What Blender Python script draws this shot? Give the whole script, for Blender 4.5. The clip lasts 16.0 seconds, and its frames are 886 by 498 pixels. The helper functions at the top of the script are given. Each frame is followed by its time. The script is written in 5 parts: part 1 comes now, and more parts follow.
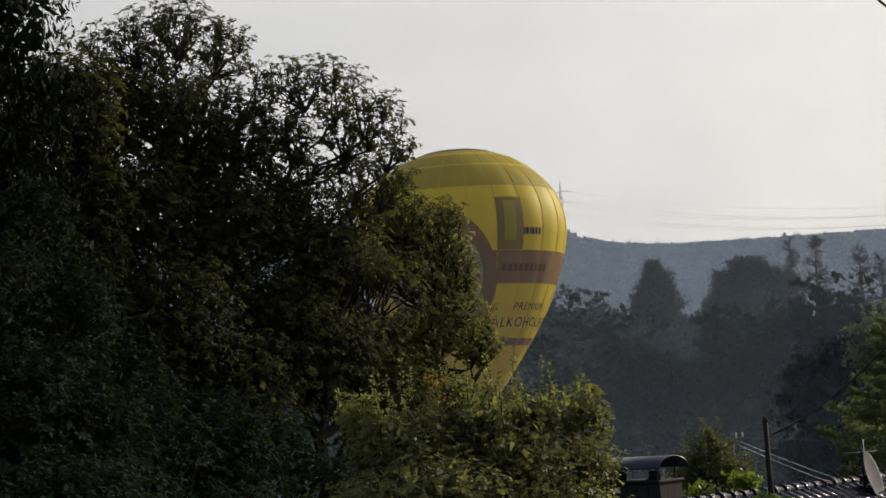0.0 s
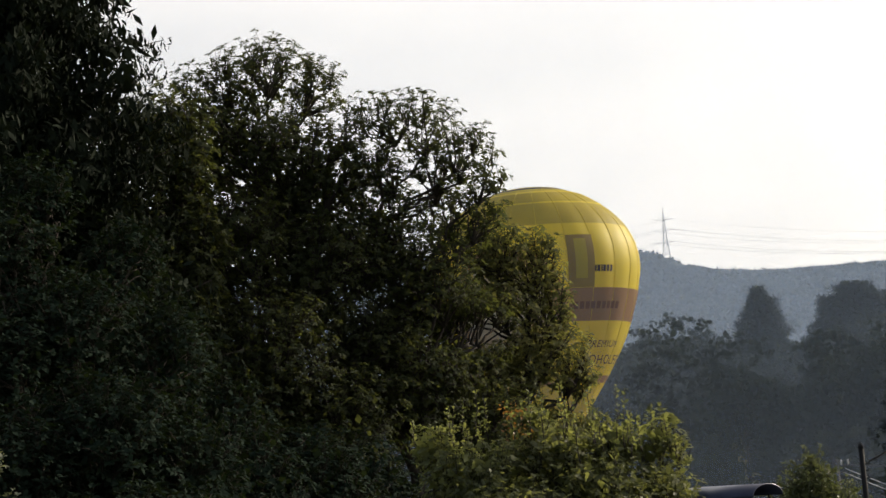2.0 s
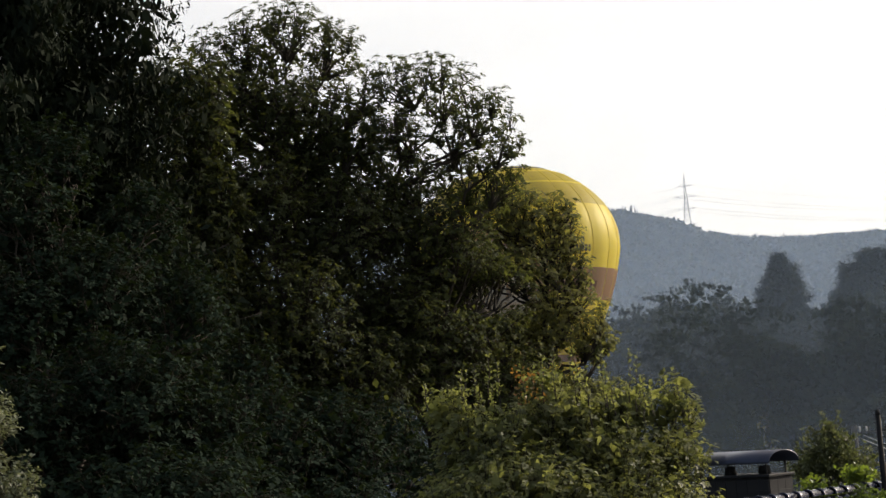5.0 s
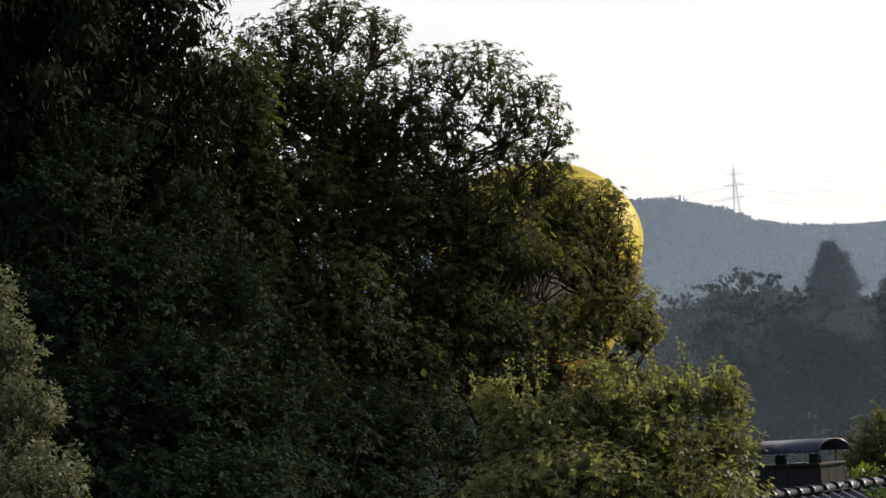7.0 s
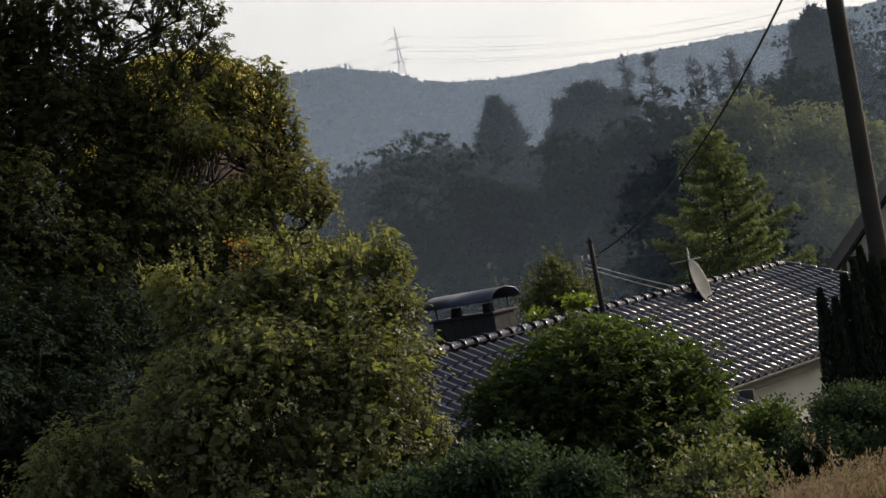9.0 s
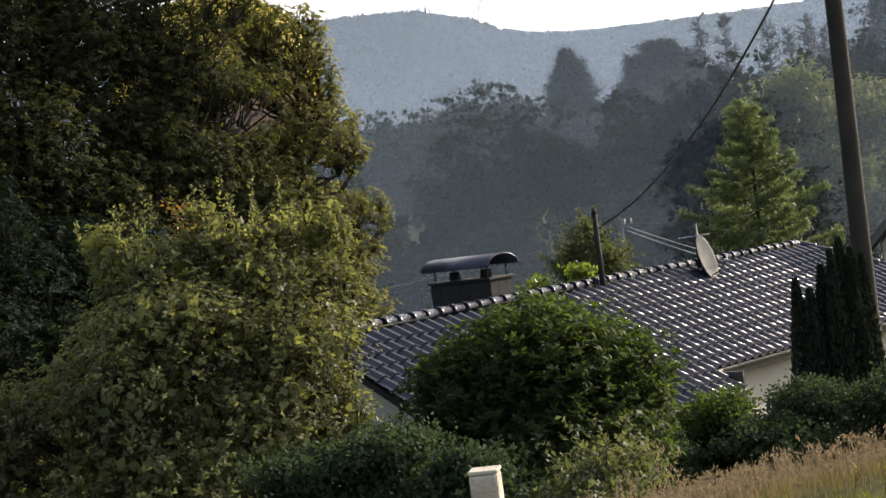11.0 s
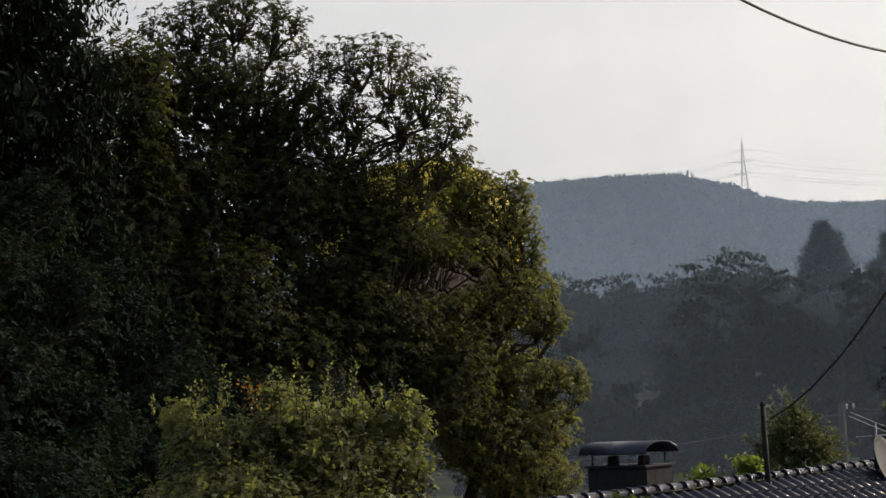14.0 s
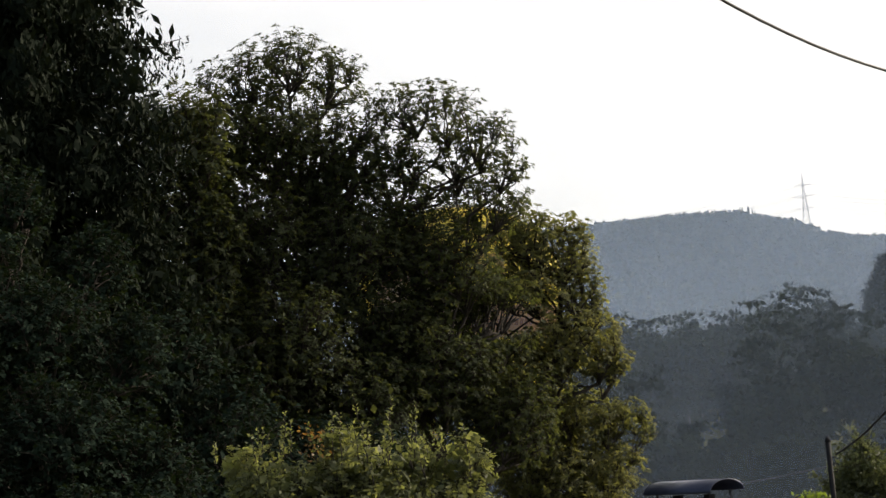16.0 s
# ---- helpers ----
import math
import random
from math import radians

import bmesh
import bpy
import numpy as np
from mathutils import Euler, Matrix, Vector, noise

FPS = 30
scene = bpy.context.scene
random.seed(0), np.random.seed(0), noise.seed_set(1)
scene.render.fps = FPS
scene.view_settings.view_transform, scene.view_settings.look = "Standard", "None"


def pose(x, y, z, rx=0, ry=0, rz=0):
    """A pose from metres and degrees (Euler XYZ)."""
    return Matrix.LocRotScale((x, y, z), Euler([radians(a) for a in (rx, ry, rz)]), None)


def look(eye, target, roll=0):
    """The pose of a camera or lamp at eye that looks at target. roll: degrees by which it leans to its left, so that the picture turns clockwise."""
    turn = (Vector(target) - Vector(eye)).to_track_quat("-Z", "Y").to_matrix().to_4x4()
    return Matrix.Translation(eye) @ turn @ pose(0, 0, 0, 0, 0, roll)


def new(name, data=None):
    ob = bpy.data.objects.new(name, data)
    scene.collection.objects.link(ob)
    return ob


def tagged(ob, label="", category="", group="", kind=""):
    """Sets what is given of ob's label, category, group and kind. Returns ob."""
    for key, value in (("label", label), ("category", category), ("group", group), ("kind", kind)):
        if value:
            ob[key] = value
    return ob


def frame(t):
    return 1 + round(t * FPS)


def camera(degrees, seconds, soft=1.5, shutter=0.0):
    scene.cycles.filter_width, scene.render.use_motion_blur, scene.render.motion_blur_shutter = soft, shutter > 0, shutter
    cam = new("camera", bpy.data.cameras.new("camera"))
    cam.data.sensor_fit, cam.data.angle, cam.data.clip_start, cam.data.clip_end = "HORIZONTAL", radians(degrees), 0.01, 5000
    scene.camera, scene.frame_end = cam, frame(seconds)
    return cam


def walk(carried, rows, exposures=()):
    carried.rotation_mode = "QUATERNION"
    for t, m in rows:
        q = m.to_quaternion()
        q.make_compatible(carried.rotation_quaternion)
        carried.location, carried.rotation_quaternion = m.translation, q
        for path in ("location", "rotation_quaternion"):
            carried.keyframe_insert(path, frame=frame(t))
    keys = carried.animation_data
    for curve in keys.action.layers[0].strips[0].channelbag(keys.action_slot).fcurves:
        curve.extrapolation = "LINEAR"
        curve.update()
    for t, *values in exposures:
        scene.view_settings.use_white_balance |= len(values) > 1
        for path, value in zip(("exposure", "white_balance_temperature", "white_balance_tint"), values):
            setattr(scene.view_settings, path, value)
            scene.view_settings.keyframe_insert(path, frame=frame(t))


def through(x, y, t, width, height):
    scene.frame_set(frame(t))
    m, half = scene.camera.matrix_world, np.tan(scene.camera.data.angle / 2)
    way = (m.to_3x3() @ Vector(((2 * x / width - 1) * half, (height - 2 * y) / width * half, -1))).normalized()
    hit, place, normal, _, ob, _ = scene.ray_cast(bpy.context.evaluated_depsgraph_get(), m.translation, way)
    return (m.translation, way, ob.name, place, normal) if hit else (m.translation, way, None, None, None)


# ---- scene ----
cam = camera(28.6, 16.0)
PATH = [
    (0, (-3.379, -0.099, 6.182), (-3.776, 1.851, 6.383), -3.6),
    (0.4, (-3.313, -0.136, 6.148), (-3.678, 1.824, 6.314), -5.5),
    (0.5, (-3.301, -0.126, 6.156), (-3.675, 1.832, 6.325), -5.6),
    (0.7, (-3.292, -0.032, 6.159), (-3.708, 1.916, 6.337), -5.7),
    (1, (-3.253, -0.015, 6.148), (-3.739, 1.916, 6.339), -5.2),
    (1.5, (-3.149, 0.019, 6.162), (-3.634, 1.944, 6.412), -4.7),
    (2, (-3.055, -0.089, 6.159), (-3.564, 1.829, 6.404), -4.4),
    (2.5, (-2.998, -0.138, 6.145), (-3.505, 1.784, 6.367), -3.8),
    (3, (-2.997, -0.135, 6.125), (-3.522, 1.784, 6.333), -3.8),
    (3.2, (-3.008, -0.043, 6.122), (-3.542, 1.874, 6.322), -4.0),
    (5.3, (-2.992, -0.03, 6.139), (-3.528, 1.886, 6.347), -4.1),
    (5.5, (-2.996, -0.027, 6.141), (-3.538, 1.888, 6.346), -4.0),
    (6, (-3.019, 0.104, 6.132), (-3.596, 2.008, 6.336), -4.1),
    (6.5, (-2.999, 0.025, 6.128), (-3.587, 1.926, 6.328), -4.0),
    (7, (-2.993, 0.029, 6.123), (-3.583, 1.929, 6.323), -4.2),
    (7.5, (-3.004, 0.07, 6.138), (-3.589, 1.972, 6.338), -4.1),
    (7.8, (-3.026, 0.034, 6.104), (-3.519, 1.96, 6.317), -4.4),
    (8, (-2.991, -0.125, 6.14), (-3.357, 1.832, 6.337), -5.8),
    (8.2, (-3.013, -0.35, 6.152), (-3.262, 1.627, 6.319), -8.3),
    (8.3, (-3.033, -0.436, 6.166), (-3.242, 1.548, 6.309), -10.0),
    (8.5, (-2.955, -0.336, 6.111), (-3.188, 1.649, 6.185), -11.2),
    (8.7, (-2.866, -0.337, 6.08), (-3.108, 1.648, 6.105), -11.1),
    (10.8, (-1.472, -0.115, 6.177), (-1.795, 1.858, 6.154), -7.5),
    (11, (-1.337, -0.104, 6.179), (-1.68, 1.866, 6.142), -7.4),
    (11.3, (-1.059, 0.064, 6.17), (-1.469, 2.021, 6.136), -5.4),
    (11.5, (-0.929, 0.054, 6.182), (-1.338, 2.011, 6.137), -4.7),
    (11.6, (-0.783, 0.139, 6.211), (-1.186, 2.098, 6.164), -5.3),
    (12, (-0.499, 0.177, 6.223), (-0.914, 2.132, 6.133), -4.3),
    (12.5, (-0.153, 0.266, 6.34), (-0.585, 2.219, 6.35), -3.1),
    (12.8, (0.034, 0.339, 6.396), (-0.407, 2.289, 6.467), -2.2),
    (13, (0.072, 0.393, 6.39), (-0.387, 2.338, 6.465), -2.6),
    (13.2, (0.218, 0.279, 6.41), (-0.257, 2.219, 6.509), -2.6),
    (13.3, (0.281, 0.267, 6.426), (-0.211, 2.201, 6.558), -3.3),
    (13.5, (0.251, 0.565, 6.416), (-0.324, 2.472, 6.588), -2.5),
    (14, (0.343, 0.648, 6.405), (-0.265, 2.546, 6.574), -3.5),
    (14.5, (0.364, 0.725, 6.4), (-0.264, 2.616, 6.569), -4.3),
    (15, (0.401, 0.637, 6.394), (-0.263, 2.511, 6.606), -4.6),
    (15.5, (0.403, 0.619, 6.404), (-0.264, 2.49, 6.635), -4.8),
    (16, (0.422, 0.582, 6.389), (-0.247, 2.453, 6.613), -4.8),
]
EXPOSURE = [
    (0, -0.38), (0.5, -0.25), (1, 0.05), (1.5, 0.15), (2, 0.05), (2.5, 0.05), (3, 0.08), (5.5, 0.15), (6.5, 0.15), (7.5, 0.2), (8, 0.15), (8.5, -0.1),
    (10.8, 0.3), (11, 0.75), (11.5, 1.42), (12, 1.68), (12.5, 2.0), (12.8, 0.5), (13, 0.1), (13.5, -0.25), (14, -0.2), (14.5, 0.15), (15, 0.25), (16, 0.25),
]
walk(cam, [(t, look(eye, target, roll)) for t, eye, target, roll in PATH], EXPOSURE)

# ---- light ----
SUN_AZ, SUN_EL = 43.0, 23.0      # degrees to the right of +y, and above the horizon
world = bpy.data.worlds.new("world")
scene.world = world
world.use_nodes = True
wn, wl = world.node_tree.nodes, world.node_tree.links
sky = wn.new("ShaderNodeTexSky")
sky.sky_type = "NISHITA"
sky.sun_disc = False
sky.sun_elevation, sky.sun_rotation = radians(SUN_EL), radians(SUN_AZ)
sky.air_density, sky.dust_density, sky.ozone_density = 1.0, 4.0, 1.0
coord = wn.new("ShaderNodeTexCoord")
stretch = wn.new("ShaderNodeMapping")
stretch.inputs["Scale"].default_value = (1.0, 1.0, 7.0)
cirrus = wn.new("ShaderNodeTexNoise")
cirrus.inputs["Scale"].default_value = 2.2
cirrus.inputs["Detail"].default_value = 5
veil_amount = wn.new("ShaderNodeMapRange")
veil_amount.inputs["From Min"].default_value, veil_amount.inputs["From Max"].default_value = 0.3, 0.7
veil_amount.inputs["To Min"].default_value, veil_amount.inputs["To Max"].default_value = 0.62, 0.85
cloud_mix = wn.new("ShaderNodeMixRGB")
sa, se = radians(SUN_AZ), radians(SUN_EL)
SUN_WAY = Vector((math.sin(sa) * math.cos(se), math.cos(sa) * math.cos(se), math.sin(se)))
# haze is brighter and warmer towards the sun, bluer and dimmer away from it
toward = wn.new("ShaderNodeVectorMath")
toward.operation = "DOT_PRODUCT"
toward.inputs[1].default_value = SUN_WAY
sunward = wn.new("ShaderNodeMapRange")
sunward.inputs["From Min"].default_value, sunward.inputs["From Max"].default_value = -0.2, 0.75
haze_tone = wn.new("ShaderNodeMixRGB")
haze_tone.inputs["Color1"].default_value = (2.7, 3.1, 3.8, 1)
haze_tone.inputs["Color2"].default_value = (12.9, 11.9, 10.7, 1)
wl.new(coord.outputs["Generated"], toward.inputs[0])
wl.new(toward.outputs["Value"], sunward.inputs["Value"])
wl.new(sunward.outputs["Result"], haze_tone.inputs["Fac"])
wl.new(haze_tone.outputs["Color"], cloud_mix.inputs["Color2"])
wl.new(coord.outputs["Generated"], stretch.inputs["Vector"])
wl.new(stretch.outputs["Vector"], cirrus.inputs["Vector"])
wl.new(cirrus.outputs["Fac"], veil_amount.inputs["Value"])
# the haze thins towards the zenith
height_part = wn.new("ShaderNodeSeparateXYZ")
thinning = wn.new("ShaderNodeMapRange")
thinning.inputs["From Min"].default_value, thinning.inputs["From Max"].default_value = 0.25, 0.9
thinning.inputs["To Min"].default_value, thinning.inputs["To Max"].default_value = 1.0, 0.35
veil = wn.new("ShaderNodeMath")
veil.operation = "MULTIPLY"
wl.new(coord.outputs["Generated"], height_part.inputs[0])
wl.new(height_part.outputs["Z"], thinning.inputs["Value"])
wl.new(thinning.outputs["Result"], veil.inputs[0])
wl.new(veil_amount.outputs["Result"], veil.inputs[1])
wl.new(veil.outputs[0], cloud_mix.inputs["Fac"])
wl.new(sky.outputs["Color"], cloud_mix.inputs["Color1"])
wl.new(cloud_mix.outputs["Color"], wn["Background"].inputs["Color"])
wn["Background"].inputs["Strength"].default_value = 0.126
sun = new("sun", bpy.data.lights.new("sun", "SUN"))
sun.data.energy, sun.data.angle, sun.data.color = 5.0, radians(0.6), (1.0, 0.87, 0.7)
sun.matrix_world = look(SUN_WAY * 60, (0, 0, 0))
rng = np.random.default_rng(7)


# ---- materials ----
def material(name, base, second=None, rough=0.7, metal=0.0, scale=8.0, fine=60.0, bump=0.15, spec=0.3, coat=0.0, vary="noise", detail=4):
    """A surface of two tones: broad patches, fine grain and relief."""
    m = bpy.data.materials.new(name)
    m.use_nodes = True
    n, l = m.node_tree.nodes, m.node_tree.links
    p = n["Principled BSDF"]
    p.inputs["Roughness"].default_value, p.inputs["Metallic"].default_value = rough, metal
    p.inputs["Specular IOR Level"].default_value, p.inputs["Coat Weight"].default_value = spec, coat
    tc = n.new("ShaderNodeTexCoord")
    big, small = n.new("ShaderNodeTexNoise"), n.new("ShaderNodeTexNoise")
    big.inputs["Scale"].default_value, big.inputs["Detail"].default_value = scale, detail
    small.inputs["Scale"].default_value, small.inputs["Detail"].default_value = fine, 3
    for t in (big, small):
        l.new(tc.outputs["Object"], t.inputs["Vector"])
    mix = n.new("ShaderNodeMixRGB")
    second = second or tuple(c * 0.7 for c in base)
    mix.inputs["Color1"].default_value, mix.inputs["Color2"].default_value = (*base, 1), (*second, 1)
    fac = n.new("ShaderNodeMath")
    fac.operation = "MULTIPLY_ADD"
    fac.inputs[1].default_value, fac.inputs[2].default_value = 0.45, -0.22
    add = n.new("ShaderNodeMath")
    add.operation, add.use_clamp = "ADD", True
    l.new(small.outputs["Fac"], fac.inputs[0])
    spread = n.new("ShaderNodeMapRange")
    spread.inputs["From Min"].default_value, spread.inputs["From Max"].default_value = 0.32, 0.68
    l.new(big.outputs["Fac"], spread.inputs["Value"])
    l.new(spread.outputs["Result"], add.inputs[0])
    l.new(fac.outputs[0], add.inputs[1])
    last = add.outputs[0]
    if vary != "noise":
        chance = n.new("ShaderNodeObjectInfo") if vary == "object" else n.new("ShaderNodeNewGeometry")
        out = chance.outputs["Random"] if vary == "object" else chance.outputs["Random Per Island"]
        half = n.new("ShaderNodeMath")
        half.operation, half.inputs[1].default_value = "MULTIPLY", 0.55
        l.new(last, half.inputs[0])
        both = n.new("ShaderNodeMath")
        both.operation, both.inputs[1].default_value = "MULTIPLY_ADD", 0.45
        l.new(out, both.inputs[0])
        l.new(half.outputs[0], both.inputs[2])
        last = both.outputs[0]
    l.new(last, mix.inputs["Fac"])
    l.new(mix.outputs[0], p.inputs["Base Color"])
    if bump:
        b = n.new("ShaderNodeBump")
        b.inputs["Strength"].default_value, b.inputs["Distance"].default_value = bump, 0.02
        l.new(small.outputs["Fac"], b.inputs["Height"])
        l.new(b.outputs["Normal"], p.inputs["Normal"])
    return m


def leaf_material(name, dark, light, through=0.35, rough=0.5, patch=0.6, glow=None, spec=0.25):
    """Leaves: a tone for each leaf, broad patches, light passing through."""
    m = material(name, dark, light, rough=rough, scale=patch, fine=3.0, bump=0, vary="island", spec=spec)
    n, l = m.node_tree.nodes, m.node_tree.links
    p = n["Principled BSDF"]
    tl, mx = n.new("ShaderNodeBsdfTranslucent"), n.new("ShaderNodeMixShader")
    mx.inputs["Fac"].default_value = through
    col = p.inputs["Base Color"].links[0].from_socket
    warm = n.new("ShaderNodeMixRGB")
    warm.blend_type, warm.inputs["Fac"].default_value = "MULTIPLY", 1.0
    warm.inputs["Color2"].default_value = (*(glow or (2.2, 2.0, 0.7)), 1)
    l.new(col, warm.inputs["Color1"])
    l.new(warm.outputs[0], tl.inputs["Color"])
    l.new(p.outputs[0], mx.inputs[1])
    l.new(tl.outputs[0], mx.inputs[2])
    l.new(mx.outputs[0], n["Material Output"].inputs["Surface"])
    return m


M_BARK = material("bark", (0.045, 0.037, 0.029), (0.024, 0.02, 0.016), rough=0.9, scale=3, fine=30, bump=0.5)
M_ASH = leaf_material("ash_leaves", (0.02, 0.028, 0.016), (0.056, 0.066, 0.036), 0.42, 0.65, 0.6, (2.6, 2.4, 0.9), 0.05)
M_ASHD = leaf_material("ash_leaves_olive", (0.055, 0.066, 0.034), (0.145, 0.15, 0.078), 0.5, 0.6, 0.6, (2.4, 2.2, 0.9), 0.08)
# hazel and elder: the surrounding trees' shade is put into this near-black leaf colour
M_HEDGE_SHADE = leaf_material("shade_darkened_hedge_leaves", (0.007, 0.014, 0.010), (0.021, 0.033, 0.023), 0.15, 0.8, spec=0.03)
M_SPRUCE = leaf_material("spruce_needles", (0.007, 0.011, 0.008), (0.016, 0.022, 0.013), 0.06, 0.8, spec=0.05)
M_BUSH = leaf_material("bush_leaves", (0.045, 0.055, 0.03), (0.15, 0.162, 0.082), 0.45, 0.5, 2.2, (2.6, 2.5, 1.15), 0.15)
M_WILLOW = leaf_material("willow_leaves", (0.06, 0.072, 0.052), (0.15, 0.165, 0.115), 0.32, 0.5, 1.5, (1.6, 1.6, 0.95))
M_RED = leaf_material("reddened_leaves", (0.16, 0.085, 0.03), (0.2, 0.15, 0.05), 0.4, 0.45, 2, (1.6, 1.3, 0.7))
M_SHRUB = leaf_material("shrub_leaves", (0.018, 0.032, 0.017), (0.05, 0.07, 0.03), 0.42, 0.6, 1.5, (2.8, 2.8, 0.9), 0.1)
M_LARCH = leaf_material("larch_needles", (0.055, 0.075, 0.042), (0.12, 0.14, 0.08), 0.42, 0.5, 0.6, (1.9, 1.95, 1.1), 0.15)
M_CYPRESS = leaf_material("cypress_sprays", (0.014, 0.021, 0.016), (0.032, 0.04, 0.028), 0.06, 0.7, spec=0.1)
M_WOODS = leaf_material("far_foliage", (0.02, 0.027, 0.021), (0.029, 0.036, 0.027), 0.25, 0.9, 0.12, (1.0, 1.0, 0.9), 0.0)
M_HILL = leaf_material("hill_foliage", (0.021, 0.027, 0.021), (0.028, 0.035, 0.027), 0.5, 0.9, 0.02, (1.0, 1.0, 0.95), 0.0)
M_GARDEN = leaf_material("garden_leaves", (0.055, 0.07, 0.038), (0.12, 0.13, 0.07), 0.36, 0.6, 1.0, (1.9, 1.9, 1.0))
M_YELLOW = leaf_material("yellow_green_leaves", (0.1, 0.13, 0.035), (0.17, 0.2, 0.055), 0.45, 0.4, 2, (1.6, 1.8, 0.6))
M_LOW = leaf_material("low_shrub_leaves", (0.022, 0.036, 0.024), (0.05, 0.07, 0.042), 0.3, 0.65, 1.5, (1.8, 1.9, 1.0), 0.08)
M_GRASS = leaf_material("dry_grass", (0.13, 0.107, 0.077), (0.235, 0.192, 0.14), 0.35, 0.6, 0.7, (1.3, 1.18, 0.9), 0.1)
M_LAWN = leaf_material("lawn_blades", (0.075, 0.08, 0.03), (0.16, 0.15, 0.06), 0.4, 0.5, 0.8, (1.7, 1.7, 0.6))
M_GROUND = material("ground", (0.1, 0.105, 0.035), (0.07, 0.07, 0.028), rough=0.95, scale=0.15, fine=4, bump=0.4, spec=0.05)
M_TILE = material("roof_tile", (0.012, 0.014, 0.028), (0.028, 0.032, 0.056), rough=0.22, scale=1.2, fine=40, bump=0.1, spec=0.4, vary="object")
M_TILES = material("roof_tile_field", (0.012, 0.014, 0.028), (0.028, 0.032, 0.056), rough=0.22, scale=1.2, fine=40, bump=0.1, spec=0.4, vary="island")
M_WALL = material("render_wall", (0.46, 0.45, 0.43), (0.37, 0.36, 0.34), rough=0.9, scale=0.8, fine=60, bump=0.2)
M_SLATE = material("slate_cladding", (0.012, 0.012, 0.015), (0.024, 0.023, 0.025), rough=0.6, scale=2, fine=30, bump=0.2, spec=0.2)
M_COPPER = material("cap_sheet", (0.03, 0.036, 0.06), (0.05, 0.056, 0.085), rough=0.35, metal=0.4, scale=2, fine=25, bump=0.05)
M_DARK = material("dark_metal", (0.013, 0.013, 0.014), (0.026, 0.025, 0.024), rough=0.75, metal=0.0, scale=4, fine=40, bump=0.05, spec=0.15)
M_ZINC = material("zinc", (0.45, 0.45, 0.46), (0.3, 0.3, 0.3), rough=0.4, metal=0.8, scale=3, fine=40, bump=0.05)
M_GUTTER = material("gutter_sheet", (0.16, 0.16, 0.165), (0.1, 0.1, 0.1), rough=0.6, metal=0.3, scale=3, fine=40, bump=0.05)
M_DISH = material("dish_enamel", (0.15, 0.15, 0.15), (0.11, 0.11, 0.11), rough=0.8, scale=3, fine=30, bump=0.03, spec=0.1)
M_POLE = material("tarred_pole", (0.036, 0.032, 0.028), (0.02, 0.018, 0.017), rough=0.85, scale=2, fine=25, bump=0.5)
M_CABLE = material("cable", (0.02, 0.02, 0.02), (0.035, 0.033, 0.03), rough=0.6, scale=4, fine=40, bump=0)
M_STEEL = material("galvanised_steel", (0.33, 0.34, 0.35), (0.22, 0.22, 0.23), rough=0.5, metal=0.6, scale=1, fine=10, bump=0)
M_POST = material("weathered_white_paint", (0.55, 0.52, 0.46), (0.33, 0.28, 0.22), rough=0.8, scale=14, fine=90, bump=0.4)
M_CERAMIC = material("insulator", (0.5, 0.48, 0.45), (0.35, 0.33, 0.3), rough=0.25, scale=6, fine=30, bump=0)
M_FASCIA = material("fascia_paint", (0.1, 0.09, 0.085), (0.06, 0.055, 0.05), rough=0.6, scale=2, fine=30, bump=0.05)


def fabric(name, base, second, through=0.45):
    m = material(name, base, second, rough=0.55, scale=0.25, fine=2.5, bump=0.25)
    n, l = m.node_tree.nodes, m.node_tree.links
    p = n["Principled BSDF"]
    tl, mx = n.new("ShaderNodeBsdfTranslucent"), n.new("ShaderNodeMixShader")
    mx.inputs["Fac"].default_value = through
    l.new(p.inputs["Base Color"].links[0].from_socket, tl.inputs["Color"])
    l.new(p.outputs[0], mx.inputs[1])
    l.new(tl.outputs[0], mx.inputs[2])
    l.new(mx.outputs[0], n["Material Output"].inputs["Surface"])
    return m


M_YEL = fabric("yellow_ripstop", (0.8, 0.67, 0.045), (0.72, 0.58, 0.04), 0.4)
M_BELT_INK = fabric("belt_lettering", (0.2, 0.1, 0.055), (0.16, 0.08, 0.04), 0.3)
M_OLIVE = fabric("olive_ripstop", (0.56, 0.46, 0.045), (0.48, 0.39, 0.045))
M_GLASS = fabric("printed_glass", (0.36, 0.27, 0.05), (0.28, 0.2, 0.05))
M_BROWN = fabric("brown_ripstop", (0.38, 0.235, 0.11), (0.31, 0.185, 0.09))
M_PALE = fabric("pale_ripstop", (0.62, 0.52, 0.36), (0.5, 0.4, 0.26))
M_INK = fabric("dark_lettering", (0.045, 0.03, 0.02), (0.03, 0.02, 0.015), 0.03)
M_TAPE = fabric("load_tape", (0.78, 0.65, 0.045), (0.7, 0.56, 0.04), 0.4)
M_BLACKBAND = fabric("black_crown_band", (0.03, 0.025, 0.02), (0.05, 0.04, 0.03), 0.1)


# ---- mesh helpers ----
def mesh_from(name, verts, faces, mats, smooth=False):
    me = bpy.data.meshes.new(name)
    me.from_pydata([tuple(v) for v in verts], [], [tuple(f) for f in faces])
    for m in mats if isinstance(mats, (list, tuple)) else [mats]:
        me.materials.append(m)
    if smooth:
        me.polygons.foreach_set("use_smooth", [True] * len(me.polygons))
    me.update()
    return me


